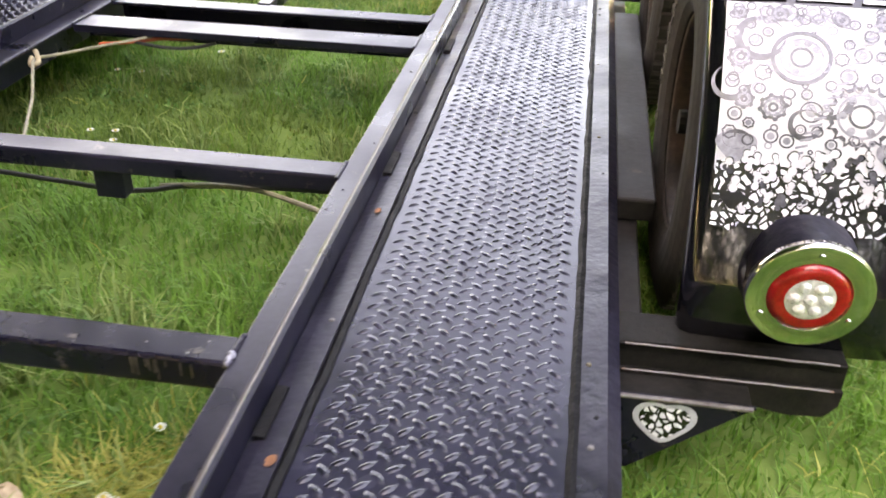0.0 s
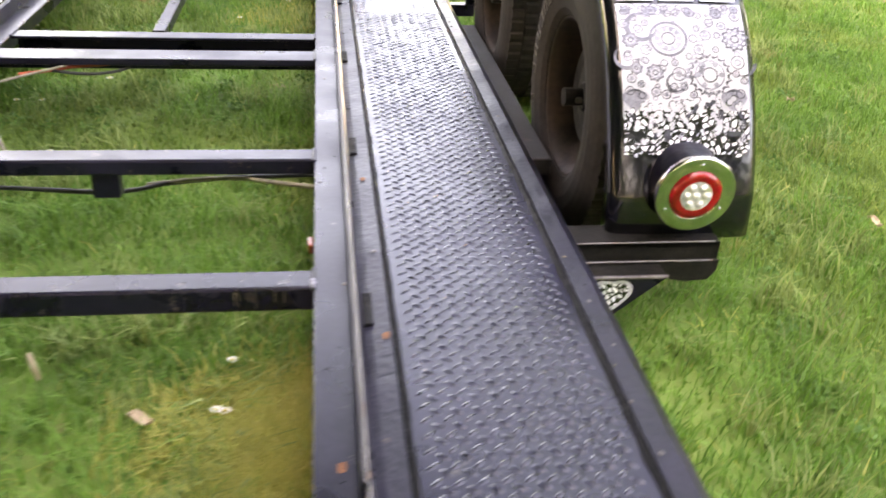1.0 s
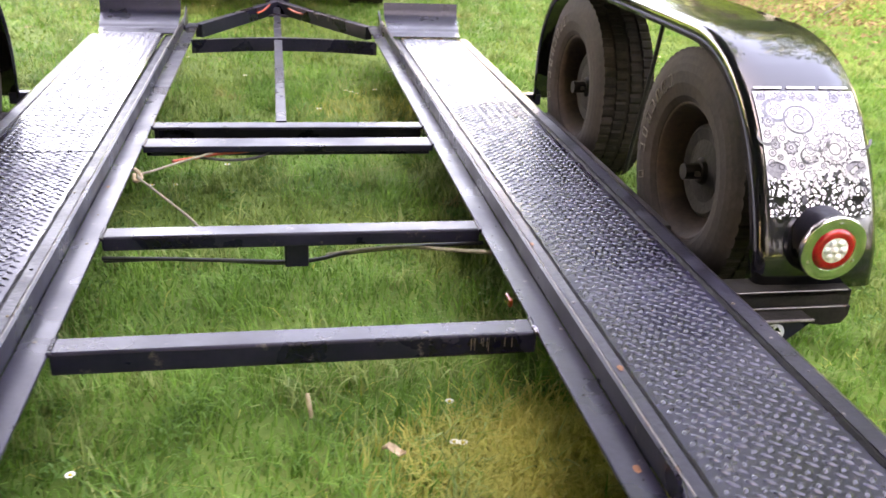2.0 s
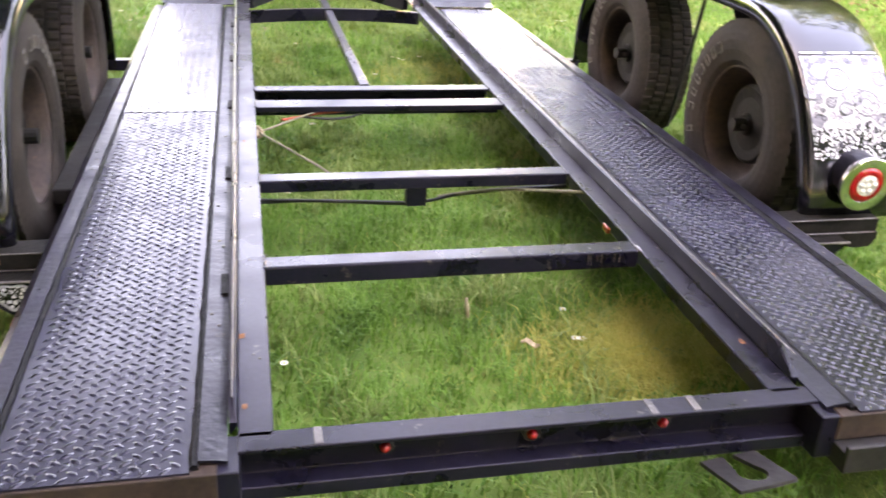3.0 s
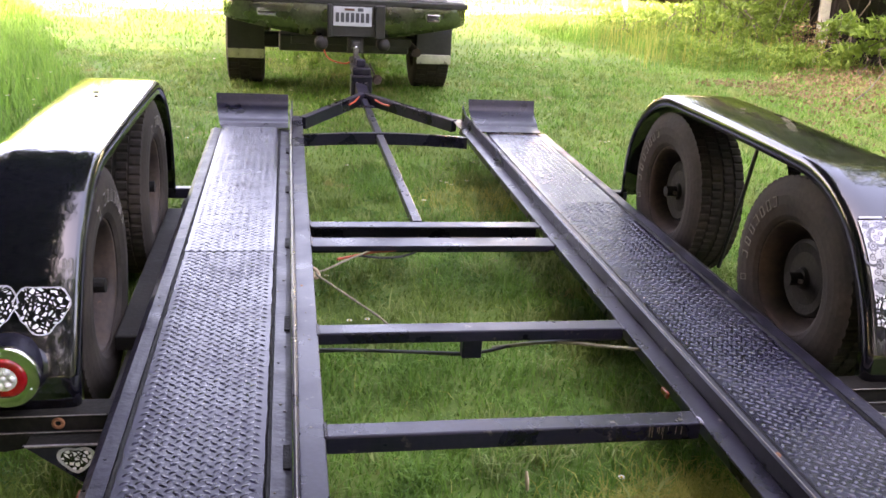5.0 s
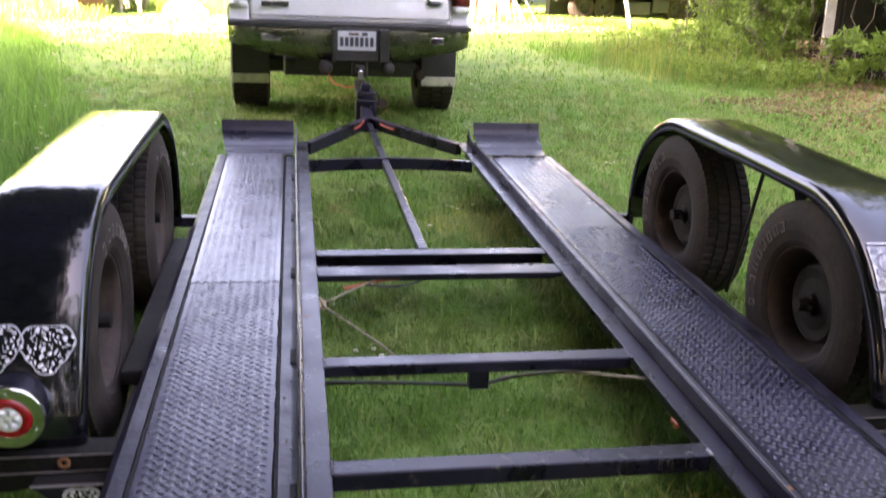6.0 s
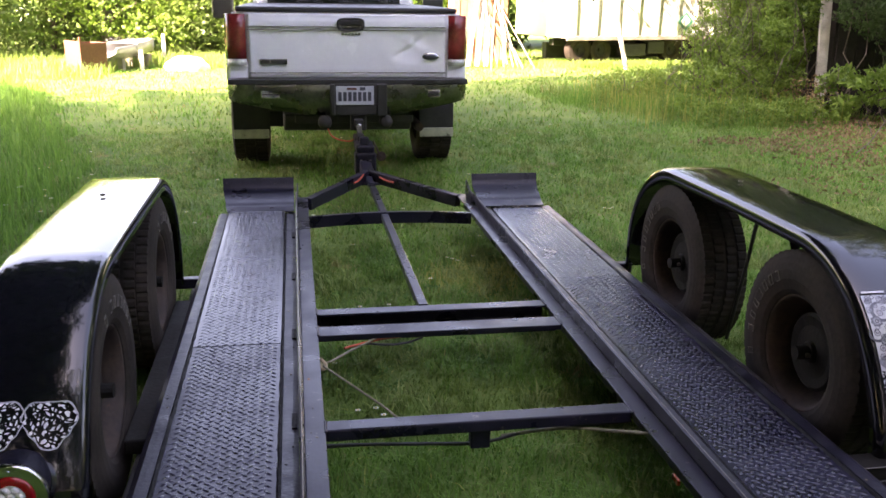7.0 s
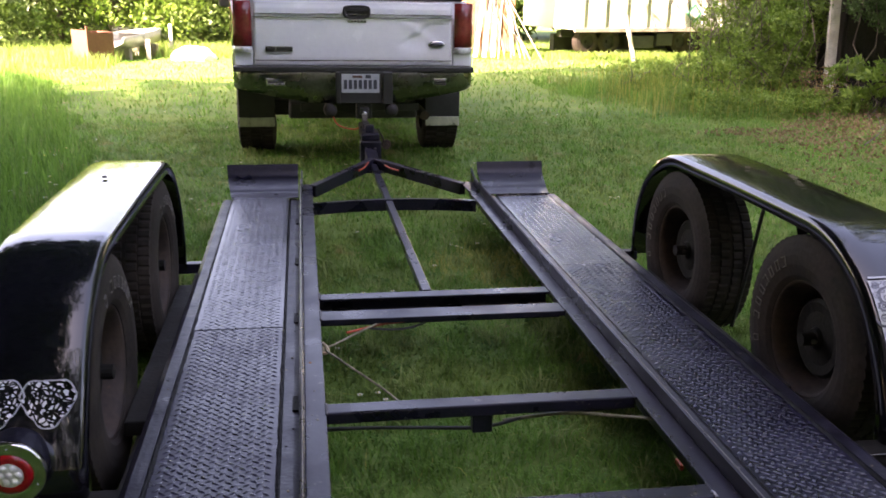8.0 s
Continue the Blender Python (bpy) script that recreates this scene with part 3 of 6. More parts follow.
def runway(s):
    """One runway, s = 1 on the truck's passenger side, -1 on the other: rail with upright flange, edge strips, plates, wheel stop."""
    def X(*v):
        return sorted(s * a for a in v)

    bm = bmesh.new()
    box(bm, *X(0.500, 0.566), -0.715, 3.86, DECK - 0.009, DECK, 0.003)
    box(bm, *X(0.552, 0.566), -0.70, 3.84, DECK - 0.095, DECK - 0.010, 0.003)
    part("rail", bm, M["frame"], trailer)
    bm = bmesh.new()
    rows = [[(s * x, y, z) for x, z in ((0.566, DECK + 0.001), (0.566, DECK + 0.048), (0.573, DECK + 0.052), (0.580, DECK + 0.048), (0.580, DECK - 0.02))] for y in np.linspace(-0.70, 3.80, 46)]
    n = len(rows)
    rows[0] = [(x, y + 0.02, min(z, DECK + 0.008)) for x, y, z in rows[0]]
    grid = [[bm.verts.new((x + 0.0012 * noise.noise((x, y * 3, 1)), y, z + 0.002 * noise.noise((0, y * 2.3, s)))) for x, y, z in r] for r in rows]
    for a, b in zip(grid, grid[1:]):
        for k in range(4):
            bm.faces.new((a[k], a[k + 1], b[k + 1], b[k]))
        bm.faces.new((a[4], a[0], b[0], b[4]))
    bm.faces.new(grid[0]), bm.faces.new(grid[-1])
    bmesh.ops.recalc_face_normals(bm, faces=bm.faces)
    part("rail_flange", bm, M["frame"], trailer)
    part("rubbed_edge", boxes((*X(0.5715, 0.5745), -0.66, 3.78, DECK + 0.0506, DECK + 0.0532), bevel=0.001), M["bare"], trailer, "rubbed bare-metal rail edge")
    # strips either side of the plate, with rough weld seams
    part("edge_strip", sheet([[(s * x, y, z) for x, z in ((0.583, DECK - 0.004), (0.600, DECK + 0.0015 * noise.noise((s, y * 5, 0))), (0.632, DECK + 0.003))] for y in np.linspace(-0.78, FRONT, 60)][:: s], 0.006), M["strip"], trailer)
    bm = bmesh.new()
    rows = []
    for y in np.linspace(REAR, FRONT, 110):
        wob = 0.0025 * noise.noise((s * 3, y * 9, 0)) + 0.0015 * noise.noise((s, y * 31, 4))
        rows.append([(s * (0.987 + wob * 0.6), y, DECK + 0.001), (s * 1.022, y, DECK + 0.004 + wob), (s * 1.035, y, DECK - 0.003), (s * 1.037, y, DECK - 0.03), (s * 1.037, y, DECK - 0.085)])
    part("outer_channel", sheet(rows[:: s], 0.006, bm), M["strip"], trailer)
    part("rubbed_edge", tube(bmesh.new(), [(s * (1.030 + 0.0012 * noise.noise((s, y * 7, 2))), y, DECK + 0.0015) for y in np.linspace(REAR + 0.02, FRONT, 60)], 0.0022, 5), M["bare"], trailer, "rubbed bare-metal outer edge")
    for x in (0.638, 0.981):
        pts = [(s * (x + 0.0035 * noise.noise((x * 50, y * 14, s))), y, DECK - 0.001 + 0.0015 * noise.noise((s, y * 40, x * 9))) for y in np.linspace(REAR + 0.01, FRONT, 260)]
        part("weld_seam", tube(bmesh.new(), pts, 0.0085, 6), M["seam"], trailer)
    if s < 0:
        tread(*X(0.645, 0.975), REAR, 1.292, DECK, DECK + 0.002, M["plate"], "tread_plate")
        tread(*X(0.645, 0.975), 1.296, FRONT, DECK + 0.004, DECK + 0.022, M["plate_front"], "tread_plate", 0.0032)
    else:
        tread(*X(0.645, 0.975), REAR, 1.96, DECK, DECK + 0.002, M["plate"], "tread_plate")
        tread(*X(0.645, 0.975), 1.963, FRONT, DECK + 0.0025, DECK + 0.010, M["plate_front"], "tread_plate", 0.0032)
    # rear end: plate edge and a channel below it
    part("end_plate", boxes((*X(0.60, 1.035), REAR - 0.006, REAR + 0.03, DECK - 0.062, DECK - 0.004)), M["rim"], trailer, "rusty brown runway end plate")
    part("end_channel", boxes((*X(0.60, 1.03), REAR - 0.045, REAR + 0.05, DECK - 0.112, DECK - 0.066), (*X(0.60, 1.03), REAR - 0.05, REAR - 0.038, DECK - 0.112, DECK - 0.05)), M["dusty"], trailer)
    part("corner_plate", boxes((*X(0.562, 0.612), REAR - 0.003, -0.698, DECK - 0.105, DECK - 0.006)), M["frame"], trailer)
    # bearers under the plate
    for y in (-0.4, 0.3, 1.0, 1.7, 2.4, 3.1):
        part("plate_bearer", boxes((*X(0.565, 1.03), y - 0.025, y + 0.025, DECK - 0.075, DECK - 0.012)), M["dusty"], trailer)
    # slots beside the rail: uncut, raised black blocks give their inner darkness
    for y in (-0.13, 0.62, 1.37, 2.12, 2.87):
        part("slot_shade_block", boxes((*X(0.586, 0.603), y - 0.05, y + 0.05, DECK - 0.003, DECK + 0.0115), bevel=0.001), M["seam"], trailer)
    # wheel stop: a folded plate
    prof = smooth_line([(0, FRONT - 0.03, DECK + 0.016), (0, FRONT + 0.09, DECK + 0.020), (0, FRONT + 0.15, DECK + 0.036), (0, FRONT + 0.27, DECK + 0.058), (0, FRONT + 0.33, DECK + 0.085), (0, FRONT + 0.365, DECK + 0.150)], 5)
    rows = [[(s * (x0 + (x1 - x0) * f), p.y, p.z) for f in (0, 0.5, 1)] for p in prof for x0, x1 in ((0.588, 0.99 + 0.05 * (p.y - FRONT) / 0.4),)]
    part("wheel_stop", sheet(rows[:: s], 0.006), M["frame"], trailer, "folded black plate wheel stop")
    # pointed rail end
    bm = bmesh.new()
    box(bm, *X(0.561, 0.569), 3.62, 3.84, DECK, DECK + 0.06, 0.002)
    for v in bm.verts:
        if v.co.z > DECK + 0.03:
            v.co.z += 0.07 * (v.co.y - 3.62) / 0.22 - 0.03
    part("rail_end", bm, M["frame"], trailer)
    # plank between runway and wheels, brackets, gusset
    part("side_plank", boxes((*X(1.045, 1.128), 0.68, 2.02, 0.155, 0.205), bevel=0.006), M["dusty" if s > 0 else "hub"], trailer)
    part("side_beam", boxes((*X(1.045, 1.095), 0.12, 2.38, 0.09, 0.150), bevel=0.005), M["dusty"], trailer)
    part("fender_bracket", boxes((*X(1.04, 1.368), 0.130, 0.215, 0.232, 0.248), (*X(1.04, 1.368), 0.130, 0.142, 0.205, 0.248), bevel=0.003), M["hub"], trailer)
    bm = bmesh.new()
    low_edge = [(1.04, 0.206), (1.368, 0.206), (1.366, 0.180), (1.350, 0.158), (1.300, 0.154), (1.265, 0.160), (1.238, 0.165), (1.04, 0.158)]
    face = [[bm.verts.new((s * x, y, z)) for x, z in low_edge] for y in (0.122, 0.132)]
    bm.faces.new(face[0]), bm.faces.new(face[1][::-1])
    for k in range(len(low_edge)):
        j = (k + 1) % len(low_edge)
        bm.faces.new((face[0][k], face[1][k], face[1][j], face[0][j]))
    bmesh.ops.recalc_face_normals(bm, faces=bm.faces)
    part("bracket_plate", bm, M["hub"], trailer)
    part("fender_bracket", boxes((*X(1.03, 1.17), 2.30, 2.35, 0.165, 0.215), bevel=0.005), M["frame"], trailer)
    bm = bmesh.new()
    tri = [(1.046, 0.200), (1.24, 0.200), (1.225, 0.189), (1.072, 0.060), (1.046, 0.060)]
    rim_a = [bm.verts.new((s * x, 0.070, z)) for x, z in tri]
    rim_b = [bm.verts.new((s * x, 0.078, z)) for x, z in tri]
    bm.faces.new(rim_a), bm.faces.new(rim_b[::-1])
    for k in range(5):
        bm.faces.new((rim_a[k], rim_b[k], rim_b[(k + 1) % 5], rim_a[(k + 1) % 5]))
    bmesh.ops.recalc_face_normals(bm, faces=bm.faces)
    gusset = part("gusset", bm, M["frame"], trailer, "black triangular gusset with a pale sprayed emblem")
    def heart(a):
        return 0.036 * (1 + 0.10 * math.cos(2 * a) + 0.14 * abs(math.cos(a)) * math.sin(a) + 0.10 * math.sin(3 * a))

    for label, r0, r1, paint in (("emblem", 0.0, 0.90, PETALS), ("emblem_rim", 0.88, 1.12, M["white_art"])):
        bm = bmesh.new()
        ring = [[bm.verts.new((s * 1.116 + r * heart(a) * math.cos(a), 0.0685, 0.158 + r * heart(a) * math.sin(a))) for r in ((r0, r1) if r0 else (r1,))] for a in (2 * math.pi * k / 36 for k in range(36))]
        if r0:
            for k in range(36):
                bm.faces.new((*ring[k], *ring[(k + 1) % 36][::-1]))
        else:
            bm.faces.new([v[0] for v in ring])
        part(label, bm, paint, gusset, "pale sprayed emblem")
    for z0, y0 in ((0.248, 0.131), (0.206, 0.123)):
        pts = [(s * x, y0 + 0.0008 * noise.noise((x * 40, 0, z0)), z0 + 0.0006 * noise.noise((x * 60, 1, z0))) for x in np.linspace(1.05, 1.355, 40)]
        part("worn_edge", tube(bmesh.new(), pts, 0.0016, 5), M["bare"], trailer, "worn bracket edge")
    part("scuffed_lip", boxes((*X(1.048, 1.235), 0.064, 0.071, 0.198, 0.203), bevel=0.001), M["bare"], gusset, "scuffed bare-metal lip")
    part("gusset_web", boxes((*X(1.048, 1.235), 0.071, 0.128, 0.194, 0.199), bevel=0.001), M["hub"], gusset)


for side in (1, -1):
    runway(side)

# cross members between the rails
part("cross_beam", boxes((-0.50, 0.50, -0.038, 0.028, DECK - 0.052, DECK), bevel=0.006), M["frame"], trailer)
part("cross_beam", boxes((-0.50, 0.50, 0.556, 0.626, DECK - 0.040, DECK), bevel=0.006), M["frame"], trailer)
part("cross_beam", channel(-0.50, 0.50, [(y, DECK + z) for y, z in ((1.360, -0.002), (1.462, -0.002), (1.462, -0.06), (1.440, -0.06), (1.440, -0.024), (1.360, -0.024))]), M["frame"], trailer)
part("cross_beam", channel(-0.50, 0.50, [(y, DECK + z) for y, z in ((1.600, -0.002), (1.672, -0.002), (1.672, -0.078), (1.560, -0.078), (1.560, -0.068), (1.660, -0.068), (1.660, -0.012), (1.600, -0.012))]), M["frame"], trailer)
bm = bmesh.new()
rows = [[(x, 3.34 + 0.006 * math.cos(x * 3), DECK - 0.002 + 0.018 * (1 - (x / 0.5) ** 2) + dz) for dz in (0, -0.035, -0.07)] for x in np.linspace(-0.5, 0.5, 15)]
part("cross_beam", sheet(rows, 0.03, bm), M["frame"], trailer, "slightly bowed black cross member")
# rear cross channel with three red lamps
part("rear_cross_beam", channel(-0.565, 0.60, [(y, DECK + z) for y, z in ((-0.755, 0), (-0.700, 0), (-0.700, -0.010), (-0.712, -0.010), (-0.712, -0.105), (-0.765, -0.105), (-0.765, -0.075), (-0.722, -0.075), (-0.722, -0.010), (-0.755, -0.010))]), M["frame"], trailer, "black rear channel with scuffed edges")
for x in (-0.30, -0.015, 0.255):
    lamp = part("marker_lamp", lathe(bmesh.new(), [(-0.0135, 0.0006), (-0.012, 0.0055), (-0.008, 0.0095), (-0.002, 0.0112), (0.012, 0.0115)], pose(x, -0.734, DECK - 0.034, 0, 0, 90), 18), M["red_lens"], trailer, "small round red marker lamp", True)
    part("grommet", lathe(bmesh.new(), [(0.0, 0.0112), (-0.003, 0.0125), (-0.003, 0.0155), (0.0, 0.0175), (0.012, 0.018)], pose(x, -0.734, DECK - 0.034, 0, 0, 90), 20), M["cable"], lamp, "black rubber grommet", True)
for x in (-0.43, 0.22, 0.31):
    part("weld_scuff", boxes((x, x + 0.016, -0.752, -0.702, DECK - 0.002, DECK + 0.002), bevel=0.0015), M["scuff"], trailer, "scuffed weld bead")
streak = random.Random(11)
for k in range(11):
    x, wide, low = streak.choice((0.38, 0.42)) + streak.gauss(0, 0.018), streak.uniform(0.0006, 0.0017), streak.uniform(0.012, 0.055)
    part("grime_streak", boxes((x, x + wide, -0.0388, -0.037, DECK - 0.010 - low * 0.72, DECK - 0.008), bevel=0.0), M["drip"], trailer)
for k in range(14):
    x, y, r0 = streak.uniform(0.14, 0.46), streak.uniform(-0.03, 0.018), streak.uniform(0.002, 0.007)
    part("paint_blister", lathe(bmesh.new(), [(-0.0018, 0.0004), (-0.0014, r0 * 0.6), (0.0006, r0)], pose(x, y, DECK - 0.0015, 0, 90, 0), 9), M["seam"] if k % 3 else M["scuff"], trailer, "", True)
for y0, y1 in ((-0.042, 0.030), (0.546, 0.624), (1.358, 1.464), (1.598, 1.674)):
    for sx in (-1, 1):
        pts = [(sx * (0.499 + 0.0016 * noise.noise((y * 160, sx, 2))), y, DECK - 0.001 + 0.0014 * noise.noise((y * 210, sx, 5))) for y in np.linspace(y0, y1, 24)]
        part("weld_bead", tube(bmesh.new(), pts, 0.0052, 6), M["frame"], trailer, "", True)
for k in range(5):
    blob = bmesh.new()
    bmesh.ops.create_icosphere(blob, subdivisions=2, radius=0.0055, matrix=Matrix.Translation((0.499 + 0.003 * math.sin(k * 3), -0.040 + 0.006 * k, DECK + 0.001)))
    for v in blob.verts:
        v.co += 0.0022 * noise.noise_vector(v.co * 260)
    part("weld_spatter", blob, M["art_pale"], trailer, "pale weld spatter", True)
spot = streak
for k in range(60):
    sx = spot.choice((-1, 1))
    x, y, r0 = sx * spot.choice((spot.uniform(0.505, 0.562), spot.uniform(0.59, 0.63), spot.uniform(0.99, 1.02))), spot.uniform(-0.65, 2.2), spot.uniform(0.002, 0.006)
    part("paint_chip", lathe(bmesh.new(), [(-0.0012, 0.0004), (-0.001, r0 * 0.7), (0.001, r0)], pose(x, y, DECK + (0.0088 if abs(x) > 0.58 else 0.0003), 0, 90, 0), 8), M[("seam", "drip", "scuff")[k % 3]], trailer)
for x, y, r0 in ((0.622, -0.215, 0.0065), (-0.556, -0.36, 0.007), (-0.552, -0.62, 0.006), (0.610, 0.42, 0.006), (-0.545, 0.95, 0.005), (0.540, -0.52, 0.007)):
    bm = bmesh.new()
    rim_v = [bm.verts.new((x + r0 * (1 + 0.35 * noise.noise((math.cos(a) * 2, math.sin(a) * 2, x * 9))) * math.cos(a), y + 1.7 * r0 * (1 + 0.35 * noise.noise((math.cos(a) * 2, 5, math.sin(a) * 2 + y))) * math.sin(a), DECK + (0.0098 if abs(x) > 0.58 else 0.0008))) for a in (2 * math.pi * k / 18 for k in range(18))]
    bm.faces.new(rim_v)
    part("rust_spot", bm, M["rust"], trailer, "orange-brown rust spot")
part("bolt_hole", lathe(bmesh.new(), [(0.002, 0.0165), (-0.003, 0.016), (-0.003, 0.0075), (0.002, 0.007)], pose(-1.167, 0.1295, 0.228, 0, 0, 90), 20), M["rust"], trailer, "rusty ring round a bolt hole", True)
# chain plate with a keyhole under the rear channel
bm = bmesh.new()
plate = Matrix.Translation((0.385, -0.768, DECK - 0.10)) @ pose(0, 0, 0, -12, 0, 8)
hole = [(0.030 * math.cos(a), -0.085 + 0.030 * math.sin(a)) for a in np.linspace(-1.2 * math.pi, 0.2 * math.pi, 15)]
hole = [(-0.012, -0.01)] + [(x, y) for x, y in hole] + [(0.012, -0.01)]
outer = [(-0.065, -0.01), (-0.065, -0.05), (-0.065, -0.10), (-0.065, -0.135), (0.0, -0.138), (0.065, -0.135), (0.065, -0.10), (0.065, -0.05), (0.065, -0.01)]
ring_o = [Vector((x, y, 0)) for x, y in outer]
ring_i = [Vector((x, y, 0)) for x, y in hole]
lv = [[bm.verts.new(plate @ (p + Vector((0, 0, dz)))) for p in ring] for dz in (0, -0.008) for ring in (ring_o, ring_i)]
for (o, i2), flip in (((lv[0], lv[1]), False), ((lv[2], lv[3]), True)):
    a = b = 0
    while a < len(o) - 1 or b < len(i2) - 1:
        if b == len(i2) - 1 or (a < len(o) - 1 and (a + 1) / (len(o) - 1) <= (b + 1) / (len(i2) - 1)):
            f = (o[a], o[a + 1], i2[b])
            a += 1
        else:
            f = (o[a], i2[b + 1], i2[b])
            b += 1
        bm.faces.new(f[::-1] if flip else f)
for o, u in ((lv[0], lv[2]), (lv[1], lv[3])):
    for k in range(len(o) - 1):
        bm.faces.new((o[k], u[k], u[k + 1], o[k + 1]))
bmesh.ops.recalc_face_normals(bm, faces=bm.faces)
part("chain_plate", bm, M["dusty"], trailer, "grey steel plate with a keyhole chain slot")
# amber side markers below the rails
for x, y in ((0.492, 0.16), (-1.05, -0.22), (1.05, -0.30)):
    part("side_marker", boxes((x - 0.005, x + 0.005, y, y + 0.045, DECK - 0.042, DECK - 0.022), bevel=0.004), M["amber"], trailer, "orange side marker lens")

# centre bar, drawbar arms and tongue
part("centre_bar", bar((-0.035, 1.67, DECK + 0.002), (-0.045, 4.55, DECK + 0.012), 0.042, 0.04), M["frame"], trailer)
part("drawbar_arm", bar((-0.50, 3.80, DECK + 0.005), (-0.05, 4.52, DECK + 0.045), 0.05, 0.08), M["frame"], trailer)
part("drawbar_arm", bar((0.505, 3.80, DECK + 0.005), (-0.03, 4.52, DECK + 0.045), 0.05, 0.08), M["frame"], trailer)
part("junction_plate", boxes((-0.19, 0.12, 4.40, 4.62, DECK - 0.045, DECK - 0.03), bevel=0.004), M["frame"], trailer)
part("tongue", bar((-0.04, 4.50, DECK + 0.03), (-0.055, 5.20, DECK + 0.13), 0.085, 0.085), M["frame"], trailer)
jack = part("tongue_jack", boxes((-0.12, 0.04, 4.78, 4.90, DECK - 0.04, DECK + 0.125), (-0.11, 0.03, 4.80, 5.08, DECK + 0.122, DECK + 0.18), (-0.08, -0.01, 4.83, 4.89, DECK + 0.18, DECK + 0.24), bevel=0.012), M["strip"], trailer, "dark grey tongue jack body with bolts")
for x in (-0.075, -0.005):
    part("bolt", lathe(bmesh.new(), [(-0.008, 0.0005), (-0.008, 0.007), (0.004, 0.008)], pose(x, 4.777, DECK + 0.07, 0, 0, 90), 10), M["bare"], jack)
part("winch_wheel", lathe(bmesh.new(), [(-0.012, 0.001), (-0.012, 0.014), (-0.006, 0.016), (-0.006, 0.036), (0.010, 0.038), (0.012, 0.001)], pose(0.085, 4.86, DECK + 0.085, 0, 0, 90), 24), M["rim"], jack, "rusty winch wheel")
part("winch_crank", tube(bmesh.new(), smooth_line([(0.055, 4.85, DECK + 0.085), (0.06, 4.84, DECK + 0.13), (0.03, 4.85, DECK + 0.19), (0.025, 4.86, DECK + 0.21)]), 0.006), M["rim"], jack)
part("coupler", boxes((-0.10, -0.01, 5.12, 5.36, DECK + 0.12, DECK + 0.19), (-0.085, -0.025, 5.02, 5.2, DECK + 0.17, DECK + 0.22), bevel=0.012), M["dusty"], trailer)
part("coupler_latch", boxes((-0.075, -0.035, 5.22, 5.27, DECK + 0.19, DECK + 0.27), bevel=0.006), M["bare"], trailer, "bright metal coupler latch")
for pts in (((-0.165, 4.265, 0.262), (-0.125, 4.325, 0.272), (-0.088, 4.395, 0.297)), ((0.115, 4.262, 0.262), (0.07, 4.325, 0.264), (0.03, 4.395, 0.275))):
    part("red_wire_loop", tube(bmesh.new(), smooth_line(pts), 0.0065), M["red_wire"], trailer, "orange-red wire loop")

# wiring under the cross members
part("hanger", boxes((-0.035, 0.030, 0.575, 0.615, 0.152, 0.222), bevel=0.004), M["frame"], trailer)
part("cable", tube(bmesh.new(), smooth_line([(-0.52, 0.64, 0.165), (-0.35, 0.64, 0.158), (-0.15, 0.632, 0.150), (-0.02, 0.628, 0.145), (0.06, 0.63, 0.150), (0.2, 0.632, 0.175), (0.53, 0.635, 0.185)]), 0.006), M["cable"], trailer)
part("cable", tube(bmesh.new(), smooth_line([(-0.52, 0.655, 0.150), (-0.30, 0.652, 0.150), (-0.02, 0.64, 0.135), (0.12, 0.64, 0.158), (0.35, 0.64, 0.180)]), 0.0045), M["cable"], trailer)
part("cord", tube(bmesh.new(), smooth_line([(0.08, 0.640, 0.158), (0.2, 0.62, 0.180), (0.32, 0.58, 0.200), (0.42, 0.52, 0.214), (0.50, 0.45, 0.236), (0.55, 0.42, 0.24)]), 0.0055), M["rope"], trailer, "pale weathered cord")
part("cord", tube(bmesh.new(), smooth_line([(-0.26, 1.385, 0.232), (-0.36, 1.28, 0.232), (-0.45, 1.17, 0.234), (-0.487, 1.132, 0.232), (-0.44, 1.04, 0.228), (-0.36, 0.90, 0.222), (-0.29, 0.76, 0.222), (-0.245, 0.66, 0.214), (-0.23, 0.60, 0.208)]), 0.0042), M["rope"], trailer, "pale weathered cord slung between the cross members")
part("cord_knot", tube(bmesh.new(), smooth_line([(-0.50, 1.16, 0.245), (-0.487, 1.145, 0.24), (-0.478, 1.13, 0.225), (-0.495, 1.12, 0.22), (-0.50, 1.14, 0.235)]), 0.007), M["fallen"], trailer, "rusty tangled cord knot")
part("red_wire", tube(bmesh.new(), smooth_line([(-0.40, 1.31, 0.222), (-0.33, 1.352, 0.220), (-0.26, 1.375, 0.226), (-0.18, 1.385, 0.230), (-0.13, 1.40, 0.232)]), 0.0055), M["red_wire"], trailer, "orange-red wire")
part("cable", tube(bmesh.new(), smooth_line([(-0.33, 1.36, 0.220), (-0.22, 1.35, 0.212), (-0.14, 1.36, 0.214), (-0.08, 1.38, 0.225)]), 0.005), M["cable"], trailer)


# ---- fenders, lamps and wheels ----
def bow(a):
    """The fender's rear bow at angle a: round above, falling straighter to the foot."""
    return 0.75 - 0.515 * math.cos(a) - 0.055 * max(0, 1 - a / 0.75) ** 2, 0.33 + 0.48 * math.sin(a)


